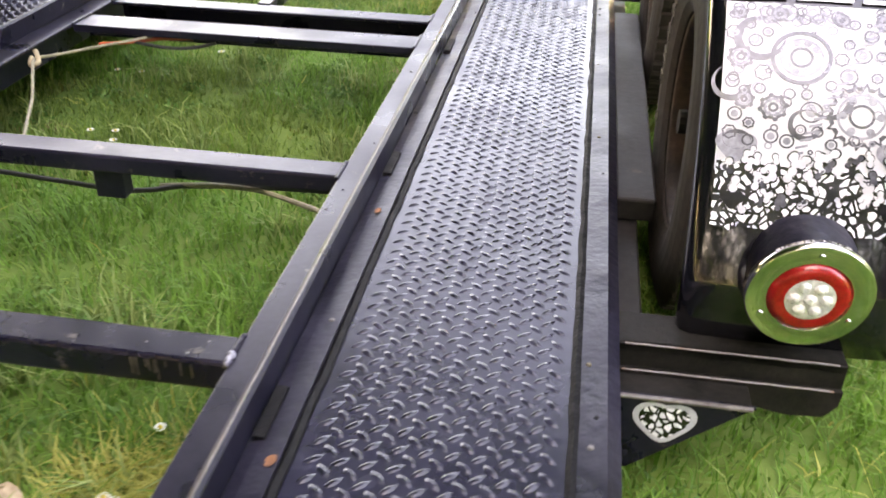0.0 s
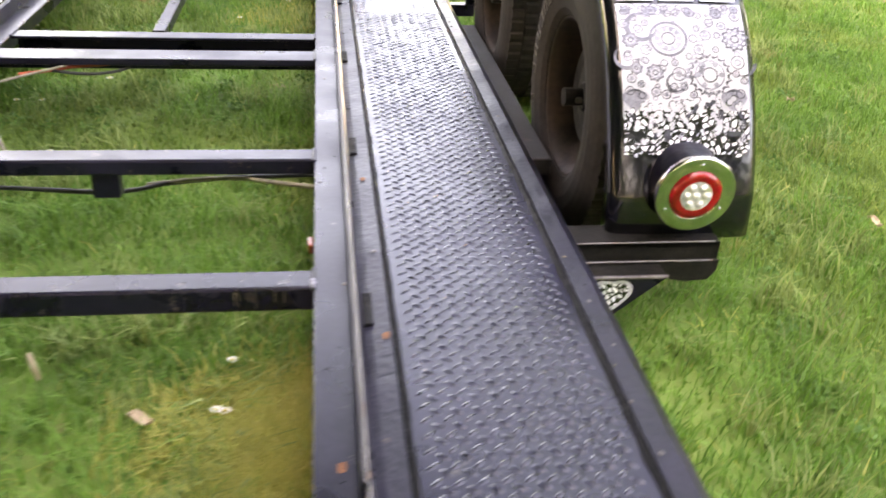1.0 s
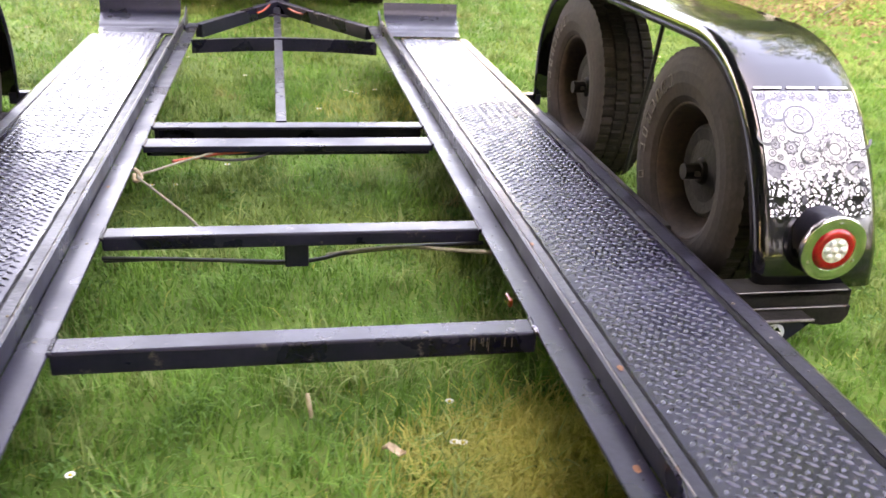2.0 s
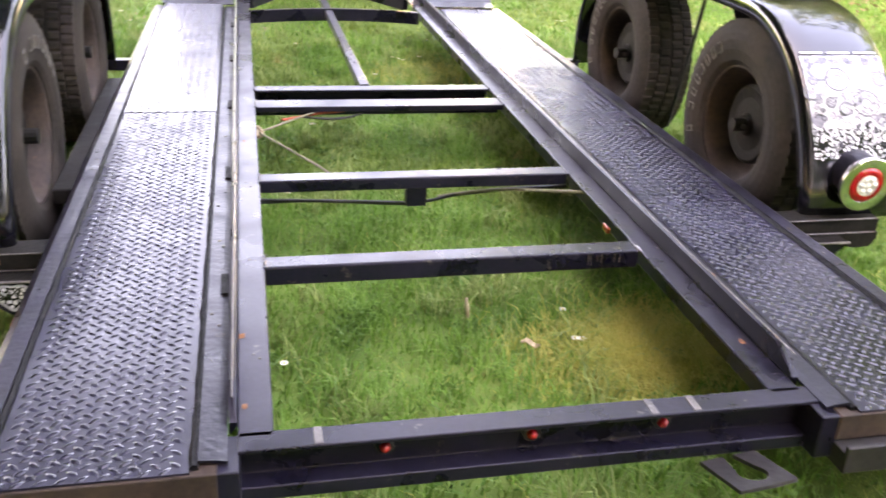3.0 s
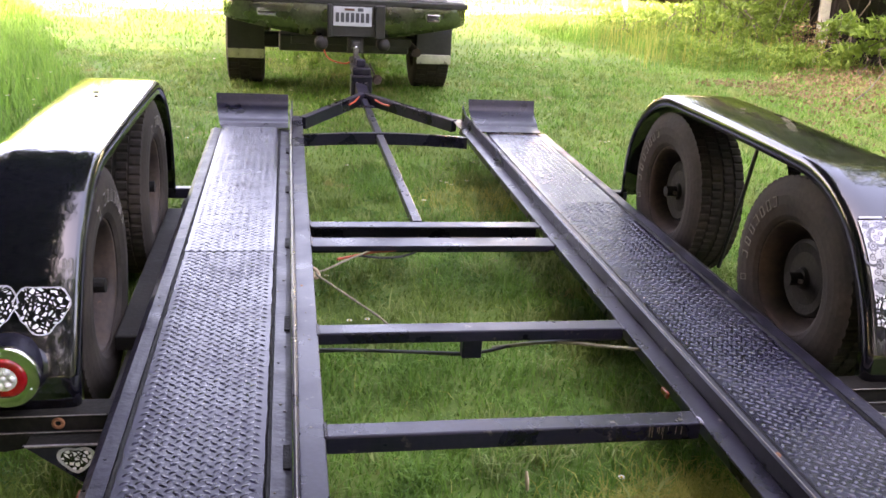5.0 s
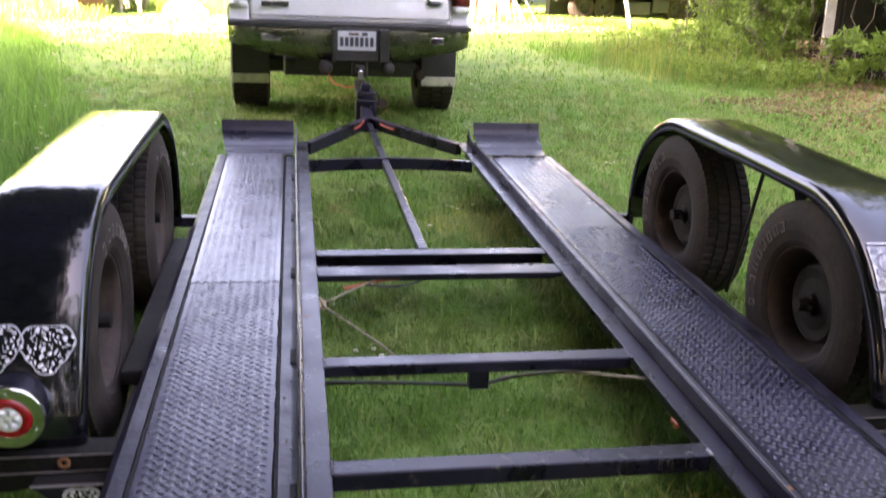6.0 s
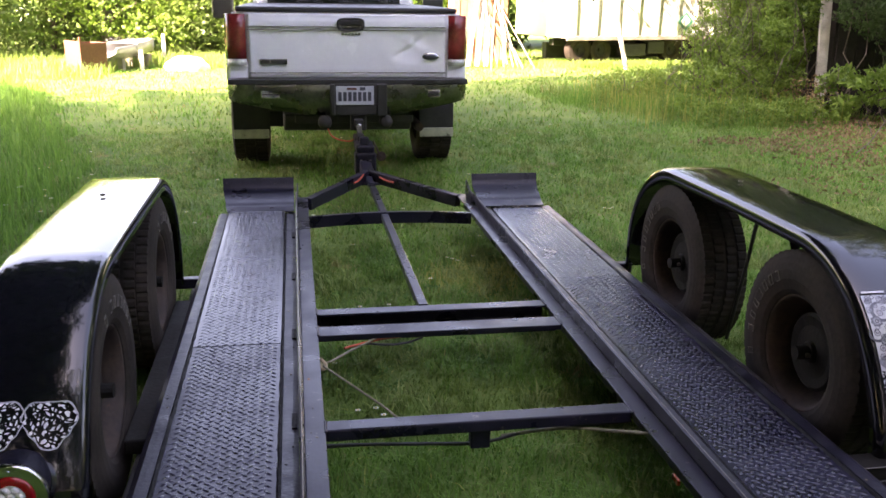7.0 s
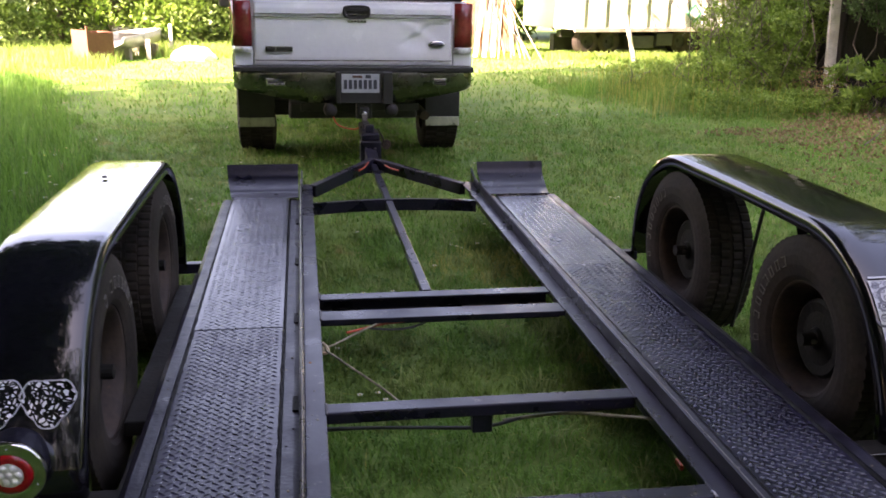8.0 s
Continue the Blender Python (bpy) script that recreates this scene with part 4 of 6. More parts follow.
def fender_line():
    """Points and outward normals of the fender's long profile, from rear foot to front foot."""
    pts = [(0.170, 0.236), (0.174, 0.28)]
    pts += [bow(a) for a in np.linspace(0, math.pi / 2, 130)]
    pts += [(y, 0.81 + 0.004 * math.sin((y - 0.75) * 3)) for y in np.linspace(0.76, 1.79, 60)]
    pts += [(1.80 + 0.51 * math.sin(a), 0.33 + 0.48 * math.cos(a)) for a in np.linspace(0.05, math.pi / 2, 70)]
    pts += [(2.31, 0.20)]
    out = []
    for i, p in enumerate(pts):
        a, b = pts[max(i - 1, 0)], pts[min(i + 1, len(pts) - 1)]
        d = Vector((b[0] - a[0], b[1] - a[1])).normalized()
        wave = 0.00030 * noise.noise((0, p[0] * 30 + p[1] * 26, 3)) + 0.00014 * noise.noise((0, p[0] * 75 + p[1] * 66, 8))
        out.append(((p[0] - d.y * wave, p[1] + d.x * wave), (-d.y, d.x)))
    return out


LINE = fender_line()


def on_fender(s, u, v, lift=0.002):
    """A place on the rear bow of a fender: u across from its middle in metres, v the angle up the bow in degrees."""
    a = radians(v)
    y, z = bow(a)
    (ya, za), (yb, zb) = bow(a - 0.01), bow(a + 0.01)
    n = Vector((0, za - zb, yb - ya)).normalized()
    return Vector((s * ((1.288 if s > 0 else 1.272) + u * (1.08 if s > 0 else 1)), y, z)) + n * (lift + 0.0042)


def art(s, cx, cv, outline, hole=None, steps=28):
    """A flat painted shape on the rear bow: outline(angle) gives a radius in metres; hole likewise, for rings."""
    bm = bmesh.new()
    def at(r, a):
        return on_fender(s, cx + r * math.cos(a), cv + math.degrees(r * math.sin(a) / 0.5), 0.0022)
    angles = [2 * math.pi * k / steps for k in range(steps)]
    edge = [bm.verts.new(at(outline(a), a)) for a in angles]
    if hole:
        inner = [bm.verts.new(at(hole(a), a)) for a in angles]
        for k in range(steps):
            bm.faces.new((edge[k], edge[(k + 1) % steps], inner[(k + 1) % steps], inner[k]))
    else:
        mid = bm.verts.new(at(0, 0))
        for k in range(steps):
            bm.faces.new((edge[k], edge[(k + 1) % steps], mid))
    return bm


def fender(s):
    xs = [(1.122, 0.055), (1.121, 0.022), (1.126, 0.008), (1.140, 0.001), (1.20, -0.003), (1.272, -0.004), (1.345, -0.003), (1.404, 0.001), (1.418, 0.008), (1.423, 0.022), (1.422, 0.050)]
    if s > 0:
        xs = [(1.126 + (x - 1.121) * 1.085, d) for x, d in xs]
    rows = [[(s * x, p[0] - n[0] * d, p[1] - n[1] * d) for x, d in xs] for p, n in LINE]
    body = part("fender", sheet(rows[:: -s], 0.004), M["gloss"], trailer, "glossy black steel tandem fender with painted artwork", True)
    # valance between the wheels
    flank = 1.449 if s > 0 else 1.419
    tip = smooth_line([(0, 0.92, 0.785), (0, 1.08, 0.745), (0, 1.20, 0.64), (0, 1.27, 0.555), (0, 1.34, 0.64), (0, 1.46, 0.745), (0, 1.62, 0.785)], 4)
    part("valance", sheet([[(s * flank, p.y, 0.80), (s * flank, p.y, (p.z + 0.80) / 2), (s * (flank - 0.002), p.y, p.z)] for p in tip], 0.004), M["gloss"], body)
    part("fender_stay", tube(bmesh.new(), [(s * 1.27, 1.25, 0.79), (s * 1.26, 1.30, 0.5), (s * 1.25, 1.38, 0.15)], 0.008), M["dusty"], trailer)
    part("bolt", lathe(bmesh.new(), [(0, 0.001), (0, 0.009), (-0.006, 0.011)], pose(s * 1.287, 1.47, 0.822, 0, 90, 0), 12), M["bare"], body)
    white, black = M["white_art"], M["gloss"]
    if s > 0:
        # a pale panel worked with wheels, cogs and lobes
        bm = bmesh.new()
        grid = [[bm.verts.new(on_fender(s, u, v + (3.5 * noise.noise((u * 40, 3, 0)) if v < 20 else 0), 0.0012)) for u in np.linspace(-0.130, 0.130, 50)] for v in np.linspace(18.5, 47.5, 16)]
        for a, b in zip(grid, grid[1:]):
            for k in range(49):
                bm.faces.new((a[k], a[k + 1], b[k + 1], b[k]))
        part("painted_panel", bm, white, body, "white airbrushed panel of cogs and lobes", True)
        grey, pale = M["art_grey"], M["art_pale"]

        def ring(cx, cv, r, w, paint=grey, teeth=0, steps=40, cut=None, name="painted_ring"):
            tooth = lambda a: 1 + (0.10 if math.sin(a * teeth) > 0.1 else -0.06) if teeth else 1
            if cut:
                part(name, art(s, cx, cv, lambda a: r, lambda a: r - w * max(0.04, math.sin((a - cut) / 2)) , steps), paint, body)
            else:
                part(name, art(s, cx, cv, lambda a: r * tooth(a), lambda a: r * tooth(a) - w, steps), paint, body)

        for cx, cv, r, t in ((-0.030, 38, 0.040, 0), (0.050, 29, 0.044, 18), (-0.062, 29.5, 0.018, 8), (-0.108, 37.5, 0.017, 8), (0.108, 38, 0.026, 10), (-0.100, 30.5, 0.013, 7), (0.02, 45, 0.011, 0), (-0.06, 45.5, 0.012, 0), (0.075, 44.8, 0.013, 0), (0.115, 46, 0.010, 0), (-0.112, 45.4, 0.011, 6)):
            ring(cx, cv, r, 0.0056, grey, t, 72 if t else 36, name="painted_cog")
            ring(cx, cv, r * 0.72, 0.0034, pale)
            ring(cx, cv, r * 0.38, 0.0036, grey)
            for k in range(6 if t else 10):
                a0 = 2 * math.pi * k / (6 if t else 10)
                ring(cx + r * 0.55 * math.cos(a0), cv + math.degrees(r * 0.55 * math.sin(a0) / 0.5), r * 0.13, r * 0.12, pale, 0, 10)
        for cx, cv, r, a0 in ((-0.085, 41, 0.034, 0.4), (-0.118, 33, 0.026, 2.0), (0.085, 41.5, 0.036, 5.2), (0.01, 31.5, 0.030, 3.4), (0.12, 32, 0.030, 4.0), (-0.02, 27, 0.022, 1.0)):
            ring(cx, cv, r, r * 0.34, grey, 0, 40, a0, "painted_arc")
        for k in range(20):
            f = k / 19
            bm = bmesh.new()
            u0, v0 = 0.060 - 0.095 * f, 44 - 22 * f
            quad = [bm.verts.new(on_fender(s, u0 + du, v0 + dv, 0.0024)) for du, dv in ((0, 0), (0.016, 0.5), (0.016, 0.9), (0, 0.4))]
            bm.faces.new(quad)
            part("painted_dash", bm, pale, body)
        for k in range(3):
            u0 = -0.125 + k * 0.086
            bm = bmesh.new()
            strip = [[bm.verts.new(on_fender(s, u0 + 0.074 * f, v, 0.0024)) for f in (0, 0.5, 1)] for v in (48.3, 49.1)]
            for j in (0, 1):
                bm.faces.new((strip[0][j], strip[0][j + 1], strip[1][j + 1], strip[1][j]))
            part("painted_dash", bm, white, body)
        dots = random.Random(5)
        taken = [(-0.030, 38, 0.040), (0.050, 29, 0.044), (-0.062, 29.5, 0.018), (-0.108, 37.5, 0.017), (0.108, 38, 0.026)]
        for k in range(400):
            cx, cv, r = dots.uniform(-0.122, 0.122), dots.uniform(24, 46.5), dots.choice((0.008, 0.010, 0.012, 0.015))
            if any(math.hypot(cx - u, (cv - v) * 0.0087) < r + q + 0.001 for u, v, q in taken):
                continue
            taken.append((cx, cv, r))
            ring(cx, cv, r, 0.0024, grey, 7 if k % 3 == 0 else 0, 28, None, "painted_cog")
            ring(cx, cv, r * 0.5, r * (0.5 if k % 2 else 0.2), pale, 0, 12)
        for k in range(75):
            ring(dots.uniform(-0.12, 0.12), dots.choice((dots.uniform(22, 47), dots.uniform(44, 47))), dots.uniform(0.003, 0.009), 0.0022, pale if k % 3 else grey, 0, 16)
        # fine petals on black in the lower part, with an outline, two dark hollows and drops
        def foot(u):
            return 9.5 + 0.9 * abs(math.sin(u * 60)) + 40 * max(0, 0.07 - abs(u))

        bm = bmesh.new()
        grid = [[bm.verts.new(on_fender(s, u, foot(u) + (20.5 + 2.5 * noise.noise((u * 55, 1, 0)) - foot(u)) * f, 0.0016)) for u in np.linspace(-0.128, 0.128, 50)] for f in np.linspace(0, 1, 12)]
        for a, b in zip(grid, grid[1:]):
            for k in range(49):
                bm.faces.new((a[k], a[k + 1], b[k + 1], b[k]))
        part("painted_petals", bm, PETALS, body, "white airbrushed petals on black", True)
        for k in range(70):
            cx, cv, r0, ph = dots.uniform(-0.118, 0.118), dots.uniform(13, 23), dots.uniform(0.006, 0.012), dots.uniform(0.6, 2.5)
            if cv < foot(cx) + 2:
                continue
            leaf = lambda a: r0 * (0.28 + 0.72 * abs(math.cos(a - ph)) ** 1.5)
            part("painted_petal", art(s, cx, cv, lambda a: leaf(a) * 1.22, None, 18), M["gloss"], body).location.z += 0.0002
            part("painted_petal", art(s, cx, cv, leaf, None, 18), white if k % 4 else grey, body).location.z += 0.0006
        for cx in (-0.105, 0.098):
            oval = lambda a: 0.026 / math.sqrt(math.cos(a) ** 2 + (math.sin(a) * 1.35) ** 2)
            part("painted_oval", art(s, cx, 23, lambda a: oval(a) * (1 + 0.15 * math.sin(3 * a)), None, 30), pale, body)
            part("painted_oval", art(s, cx, 24, lambda a: oval(a) * 0.7, lambda a: oval(a) * 0.7 - 0.006 * max(0.05, math.sin(a)), 30), grey, body).location.z += 0.0004
            part("painted_oval", art(s, cx * 0.98, 14.5, lambda a: oval(a) * 0.6 * (1 + 0.2 * math.sin(3 * a + cx)), None, 24), M["gloss"], body).location.z += 0.0008
    else:
        for cx, cv in ((-0.062, 19.5), (0.066, 20)):
            lobe = lambda a: 0.061 * (1 + 0.05 * math.cos(2 * a) + 0.16 * abs(math.cos(a)) * math.sin(a) + 0.09 * math.sin(3 * a) + 0.03 * math.sin(9 * a))
            bm = art(s, cx, cv, lobe, None, 40)
            part("painted_emblem", bm, LACE, body, "white airbrushed lobed emblem")
            part("painted_rim", art(s, cx, cv, lambda a: lobe(a) * 1.04, lambda a: lobe(a) * 0.98, 40), white, body)
    # tail lamp on a round stub
    lamp = group_under("tail_lamp", trailer, "round red and clear tail lamp with chrome bezel")
    at = pose(s * (1.287 if s > 0 else 1.284), 0.132, 0.361, 0, 0, 90) @ pose(0, 0, 0, 0, -4, 0)
    part("housing", lathe(bmesh.new(), [(0.012, 0.072), (0.03, 0.075), (0.05, 0.077), (0.085, 0.079)], at, 40), M["strip"], lamp, "rough black lamp stub", True)
    part("bezel", lathe(bmesh.new(), [(-0.002, 0.055), (-0.0055, 0.0565), (-0.006, 0.058), (-0.006, 0.060), (-0.0060, 0.083), (-0.0056, 0.0845), (-0.004, 0.086), (0.001, 0.087), (0.010, 0.086), (0.012, 0.055)], at, 48), M["chrome"], lamp, "chrome bezel", True)
    part("red_lens", lathe(bmesh.new(), [(-0.010, 0.033), (-0.012, 0.045), (-0.008, 0.054), (0.0, 0.0555)], at, 48), M["red_lens"], lamp, "red lens ring", True)
    part("clear_lens", lathe(bmesh.new(), [(-0.0105, 0.0005), (-0.0105, 0.034)], at, 32), M["clear_lens"], lamp, "clear faceted centre lens")
    for k in range(7):
        a, r = 2 * math.pi * k / 6, 0.0215 if k < 6 else 0
        part("led_dome", lathe(bmesh.new(), [(-0.017, 0.0005), (-0.016, 0.005), (-0.0125, 0.0086), (-0.0105, 0.0096)], at @ pose(0, r * math.cos(a), r * math.sin(a)), 8), M["clear_lens"], lamp)
    for k in range(3):
        a = radians(90 + 120 * k)
        part("screw", lathe(bmesh.new(), [(-0.0085, 0.0005), (-0.008, 0.004), (-0.004, 0.0055)], at @ pose(0, 0.069 * math.cos(a), 0.069 * math.sin(a)), 10), M["chrome"], lamp)


def wheel(s, y):
    """A wheel lying with its inner side to the runway: tyre with shoulder blocks and raised marks, rusty rim, hub and stub axle."""
    w = group_under("wheel", trailer, "worn trailer wheel with rusty rim")
    R = 0.365
    m = pose(s * 1.245, y, 0.372) @ (Matrix.Identity(4) if s > 0 else pose(0, 0, 0, 0, 0, 180))
    wall = [(-0.088, 0.205), (-0.098, 0.208), (-0.108, 0.225), (-0.116, 0.262), (-0.116, 0.295), (-0.112, 0.318), (-0.106, 0.338), (-0.101, 0.350)]
    bm = tyre_mesh(m, wall, ((-0.098, -0.056, 0), (-0.050, -0.008, 2), (0.006, 0.048, 1), (0.056, 0.098, 3)), R, 0.0065, 60)
    tyre = part("tyre", bm, M["tyre"], w, "brown-black worn off-road tyre")
    # raised outline marks on the inner sidewall
    for k, deg in enumerate((160, 178, 189, 200, 210, 220, 230, 240)):
        wide = 0.024
        t = m @ pose(0, 0, 0, deg + 90 * (1 if s > 0 else 2)) @ pose(-0.1165, 0, 0.278)
        bm = bmesh.new()
        for bx in ((-wide / 2, wide / 2, 0.016, 0.019), (-wide / 2, wide / 2, -0.019, -0.016), (-wide / 2, -wide / 2 + 0.003, -0.016, 0.016), (wide / 2 - 0.003, wide / 2, -0.016, 0.016)):
            if (k % 3 == 1 and bx[0] > 0) or (k % 3 == 0 and bx[1] < 0 and bx[2] < -0.018):
                continue
            box(bm, -0.002, 0.003, *bx, 0, t)
        part("raised_mark", bm, M["tyre_mark"], w)
    lathe_rim = lathe(bmesh.new(), [(-0.090, 0.210), (-0.094, 0.206), (-0.090, 0.198), (-0.070, 0.190), (-0.030, 0.176), (0.010, 0.172), (0.028, 0.150), (0.020, 0.110), (0.012, 0.085), (0.012, 0.02)], m, 48)
    part("rim", lathe_rim, M["rim"], w, "rusty brown steel rim", True)
    hub = part("hub", lathe(bmesh.new(), [(-0.052, 0.001), (-0.052, 0.034), (-0.040, 0.042), (-0.034, 0.095), (-0.038, 0.128), (-0.030, 0.140), (0.012, 0.142), (0.014, 0.01)], m, 36), M["hub"], w, "greasy black brake drum")
    part("stub_axle", tube(bmesh.new(), [m @ Vector((-0.05, 0, 0)), m @ Vector((-0.075, 0, 0)), m @ Vector((-0.10, 0, 0))], 0.024, 12), M["hub"], w)
    part("grease_cap", boxes((-0.074, -0.058, -0.035, 0.014, -0.007, 0.007), bevel=0.003), M["bare"], w, "rubbed metal brake clip").matrix_basis = m


for side in (1, -1):
    fender(side)
    for y in (0.70, 1.79):
        wheel(side, y)

# ---- the pickup truck ----
truck = thing("pickup_truck", "white pickup truck with dented tailgate and dusty chrome bumper", "truck", at=(-0.115, 5.4, 0))


def truck_wheel(x, y):
    w = group_under("wheel", truck)
    m = pose(x, y, 0.40)
    wall = [(-0.15, 0.21), (-0.165, 0.26), (-0.166, 0.33), (-0.158, 0.37), (-0.151, 0.388)]
    bm = tyre_mesh(m, wall, ((-0.148, -0.055, 0), (-0.042, 0.042, 2), (0.055, 0.148, 1)), 0.408, 0.014, 36)
    part("tyre", bm, M["tyre"], w)
    part("rim", lathe(bmesh.new(), [(-0.12, 0.215), (-0.09, 0.2), (0.0, 0.17), (0.02, 0.05), (0.02, 0.001)], m, 32), M["truck_dark"], w)
    part("rim", lathe(bmesh.new(), [(0.12, 0.215), (0.09, 0.2), (0.03, 0.17), (0.05, 0.05), (0.05, 0.001)], m, 32), M["chrome"], w)


for x in (-0.86, 0.86):
    truck_wheel(x, 1.30)
    truck_wheel(x, 5.0)
# bed with wheel-arch bulge, cab, bonnet
bm = bmesh.new()
sect = [(-0.93, 0.80), (-0.985, 0.82), (-0.99, 0.95), (-0.97, 1.02), (-0.965, 1.30), (-0.94, 1.40), (-0.88, 1.415)]
sect = sect + [(-x, z) for x, z in sect[::-1]]
for y0, y1 in ((0.14, 2.45),):
    ra = [bm.verts.new((x, y0, z)) for x, z in sect]
    rb = [bm.verts.new((x * (1.015 if 0.6 < z < 1.0 else 1), (y0 + y1) / 2, z)) for x, z in sect]
    rc = [bm.verts.new((x, y1, z)) for x, z in sect]
    for p, q in ((ra, rb), (rb, rc)):
        for k in range(len(sect) - 1):
            bm.faces.new((p[k], p[k + 1], q[k + 1], q[k]))
    bm.faces.new(ra), bm.faces.new(rc[::-1])
bmesh.ops.recalc_face_normals(bm, faces=bm.faces)
bmesh.ops.bevel(bm, geom=bm.edges[:], offset=0.012, segments=2, affect="EDGES")
part("bed", bm, M["truck"], truck, "", True)
bm = bmesh.new()
box(bm, -0.97, 0.97, 2.5, 5.9, 0.55, 1.18, 0.06)
box(bm, -0.93, 0.93, 4.5, 6.2, 0.6, 1.22, 0.08)
part("body", bm, M["truck"], truck)
bm = box(bmesh.new(), -0.92, 0.92, 2.48, 4.35, 1.16, 1.93, 0.0)
for v in bm.verts:
    if v.co.z > 1.5:
        v.co.x *= 0.82
        v.co.y += 0.12 if v.co.y < 3 else -0.45
bmesh.ops.bevel(bm, geom=bm.edges[:], offset=0.06, segments=3, affect="EDGES")
part("cab", bm, M["truck"], truck)
bm = box(bmesh.new(), -0.72, 0.72, 2.470, 2.49, 1.30, 1.80, 0.0)
for v in bm.verts:
    if v.co.z > 1.5:
        v.co.y += 0.10
        v.co.x *= 0.92
part("rear_window", bm, M["window"], truck, "dark tinted rear window")
cover = part("bed_cover", boxes((-0.90, 0.90, 0.12, 2.44, 1.412, 1.452), bevel=0.015), M["truck_dark"], truck, "black folding bed cover")
# tailgate with moulded lines, handle and a dent
bm = bmesh.new()
nx, nz = 60, 30
grid = []
for j in range(nz + 1):
    z = 0.895 + 0.505 * j / nz
    row = []
    for i in range(nx + 1):
        x = -0.805 + 1.61 * i / nx
        y = 0.10 - 0.012 * math.sin(math.pi * j / nz)
        y -= 0.008 if abs(z - 1.33) < 0.035 else 0
        y += 0.006 if abs(z - 0.935) < 0.008 else 0
        dx, dz = x - 0.52, z - 1.17
        crease = abs(dx * 0.6 + dz * 0.9)
        if dx * dx + dz * dz * 2 < 0.06:
            y += 0.028 * (1 - (dx * dx + dz * dz * 2) / 0.06) * (1 if dx * 0.7 - dz > 0 else 0.25) - 0.01 * max(0, 1 - crease / 0.05)
        row.append(Vector((x, y, z)))
    grid.append(row)
sheet(grid, -0.04, bm)
tailgate = part("tailgate", bm, M["truck"], truck, "white tailgate with a dent", True)
part("trim_line", boxes((-0.80, 0.80, 0.074, 0.084, 1.270, 1.276), (-0.80, 0.80, 0.074, 0.084, 1.296, 1.301), (-0.80, 0.80, 0.080, 0.092, 0.928, 0.936), bevel=0.001), M["bumper"], tailgate)
handle = bmesh.new()
rings = []
for y, f in ((0.086, 1.0), (0.070, 1.0), (0.064, 0.93), (0.066, 0.80), (0.080, 0.74)):
    rings.append([handle.verts.new((0.018 + f * 0.112 * abs(math.cos(a)) ** 0.55 * math.copysign(1, math.cos(a)), y, 1.322 + f * (0.050 if math.sin(a) > 0 else 0.058) * abs(math.sin(a)) ** 0.6 * math.copysign(1, math.sin(a)))) for a in (2 * math.pi * k / 40 for k in range(40))])
for ra, rb in zip(rings, rings[1:]):
    for k in range(40):
        handle.faces.new((ra[k], ra[(k + 1) % 40], rb[(k + 1) % 40], rb[k]))
handle.faces.new(rings[-1])
box(handle, -0.075, 0.111, 0.066, 0.082, 1.318, 1.352, 0.006)
bmesh.ops.recalc_face_normals(handle, faces=handle.faces)
part("tailgate_handle", handle, M["truck_dark"], tailgate, "black rounded tailgate handle in its recess")
part("badge", boxes((-0.715, -0.50, 0.072, 0.086, 1.00, 1.043), bevel=0.004), M["bumper"], tailgate, "grey model badge")
part("badge", boxes((-0.705, -0.64, 0.070, 0.073, 1.008, 1.036), (-0.63, -0.51, 0.070, 0.073, 1.008, 1.036), bevel=0.002), M["truck_dark"], tailgate)
oval = lathe(bmesh.new(), [(-0.008, 0.001), (-0.007, 0.05), (-0.002, 0.062), (0.006, 0.062)], Matrix.Translation((0.675, 0.080, 1.065)) @ Matrix.Diagonal((1.15, 1, 0.5, 1)) @ pose(0, 0, 0, 0, 0, 90), 28)
part("badge", oval, M["chrome"], tailgate, "oval badge with dark field", True)
oval = lathe(bmesh.new(), [(-0.011, 0.001), (-0.010, 0.05), (-0.004, 0.053)], Matrix.Translation((0.675, 0.080, 1.065)) @ Matrix.Diagonal((1.12, 1, 0.44, 1)) @ pose(0, 0, 0, 0, 0, 90), 28)
part("badge_field", oval, M["ink"], tailgate, "", True)
for k in range(6):
    part("raised_mark", boxes((-0.055 + 0.026 * k, -0.036 + 0.026 * k, 0.077, 0.088, 1.236, 1.250), bevel=0.002), M["bumper"], tailgate)
for sx in (-1, 1):
    lamp = group_under("tail_light", truck, "red tail light with clear reversing lens")
    rows = [[(sx * x, y, z) for x, y in ((0.822, 0.085), (0.89, 0.075), (0.945, 0.095), (0.972, 0.16))] for z in (1.045, 1.15, 1.28, 1.395)]
    part("red_lens", sheet(rows[:: sx], 0.02), M["truck_red"], lamp, "", True)
    rows = [[(sx * x, y, z) for x, y in ((0.822, 0.087), (0.89, 0.077), (0.945, 0.097), (0.972, 0.16))] for z in (0.99, 1.02, 1.042)]
    part("clear_lens", sheet(rows[:: sx], 0.02), M["clear_lens"], lamp, "", True)
    part("corner_panel", boxes((sx * 0.815, sx * 0.965, 0.10, 0.2, 0.88, 1.015), bevel=0.012), M["truck"], truck)
    part("mirror", boxes((sx * 1.13, sx * 1.38, 3.75, 3.83, 1.25, 1.52), (sx * 0.95, sx * 1.2, 3.78, 3.82, 1.3, 1.34), bevel=0.03), M["truck_dark"], truck, "black towing mirror")
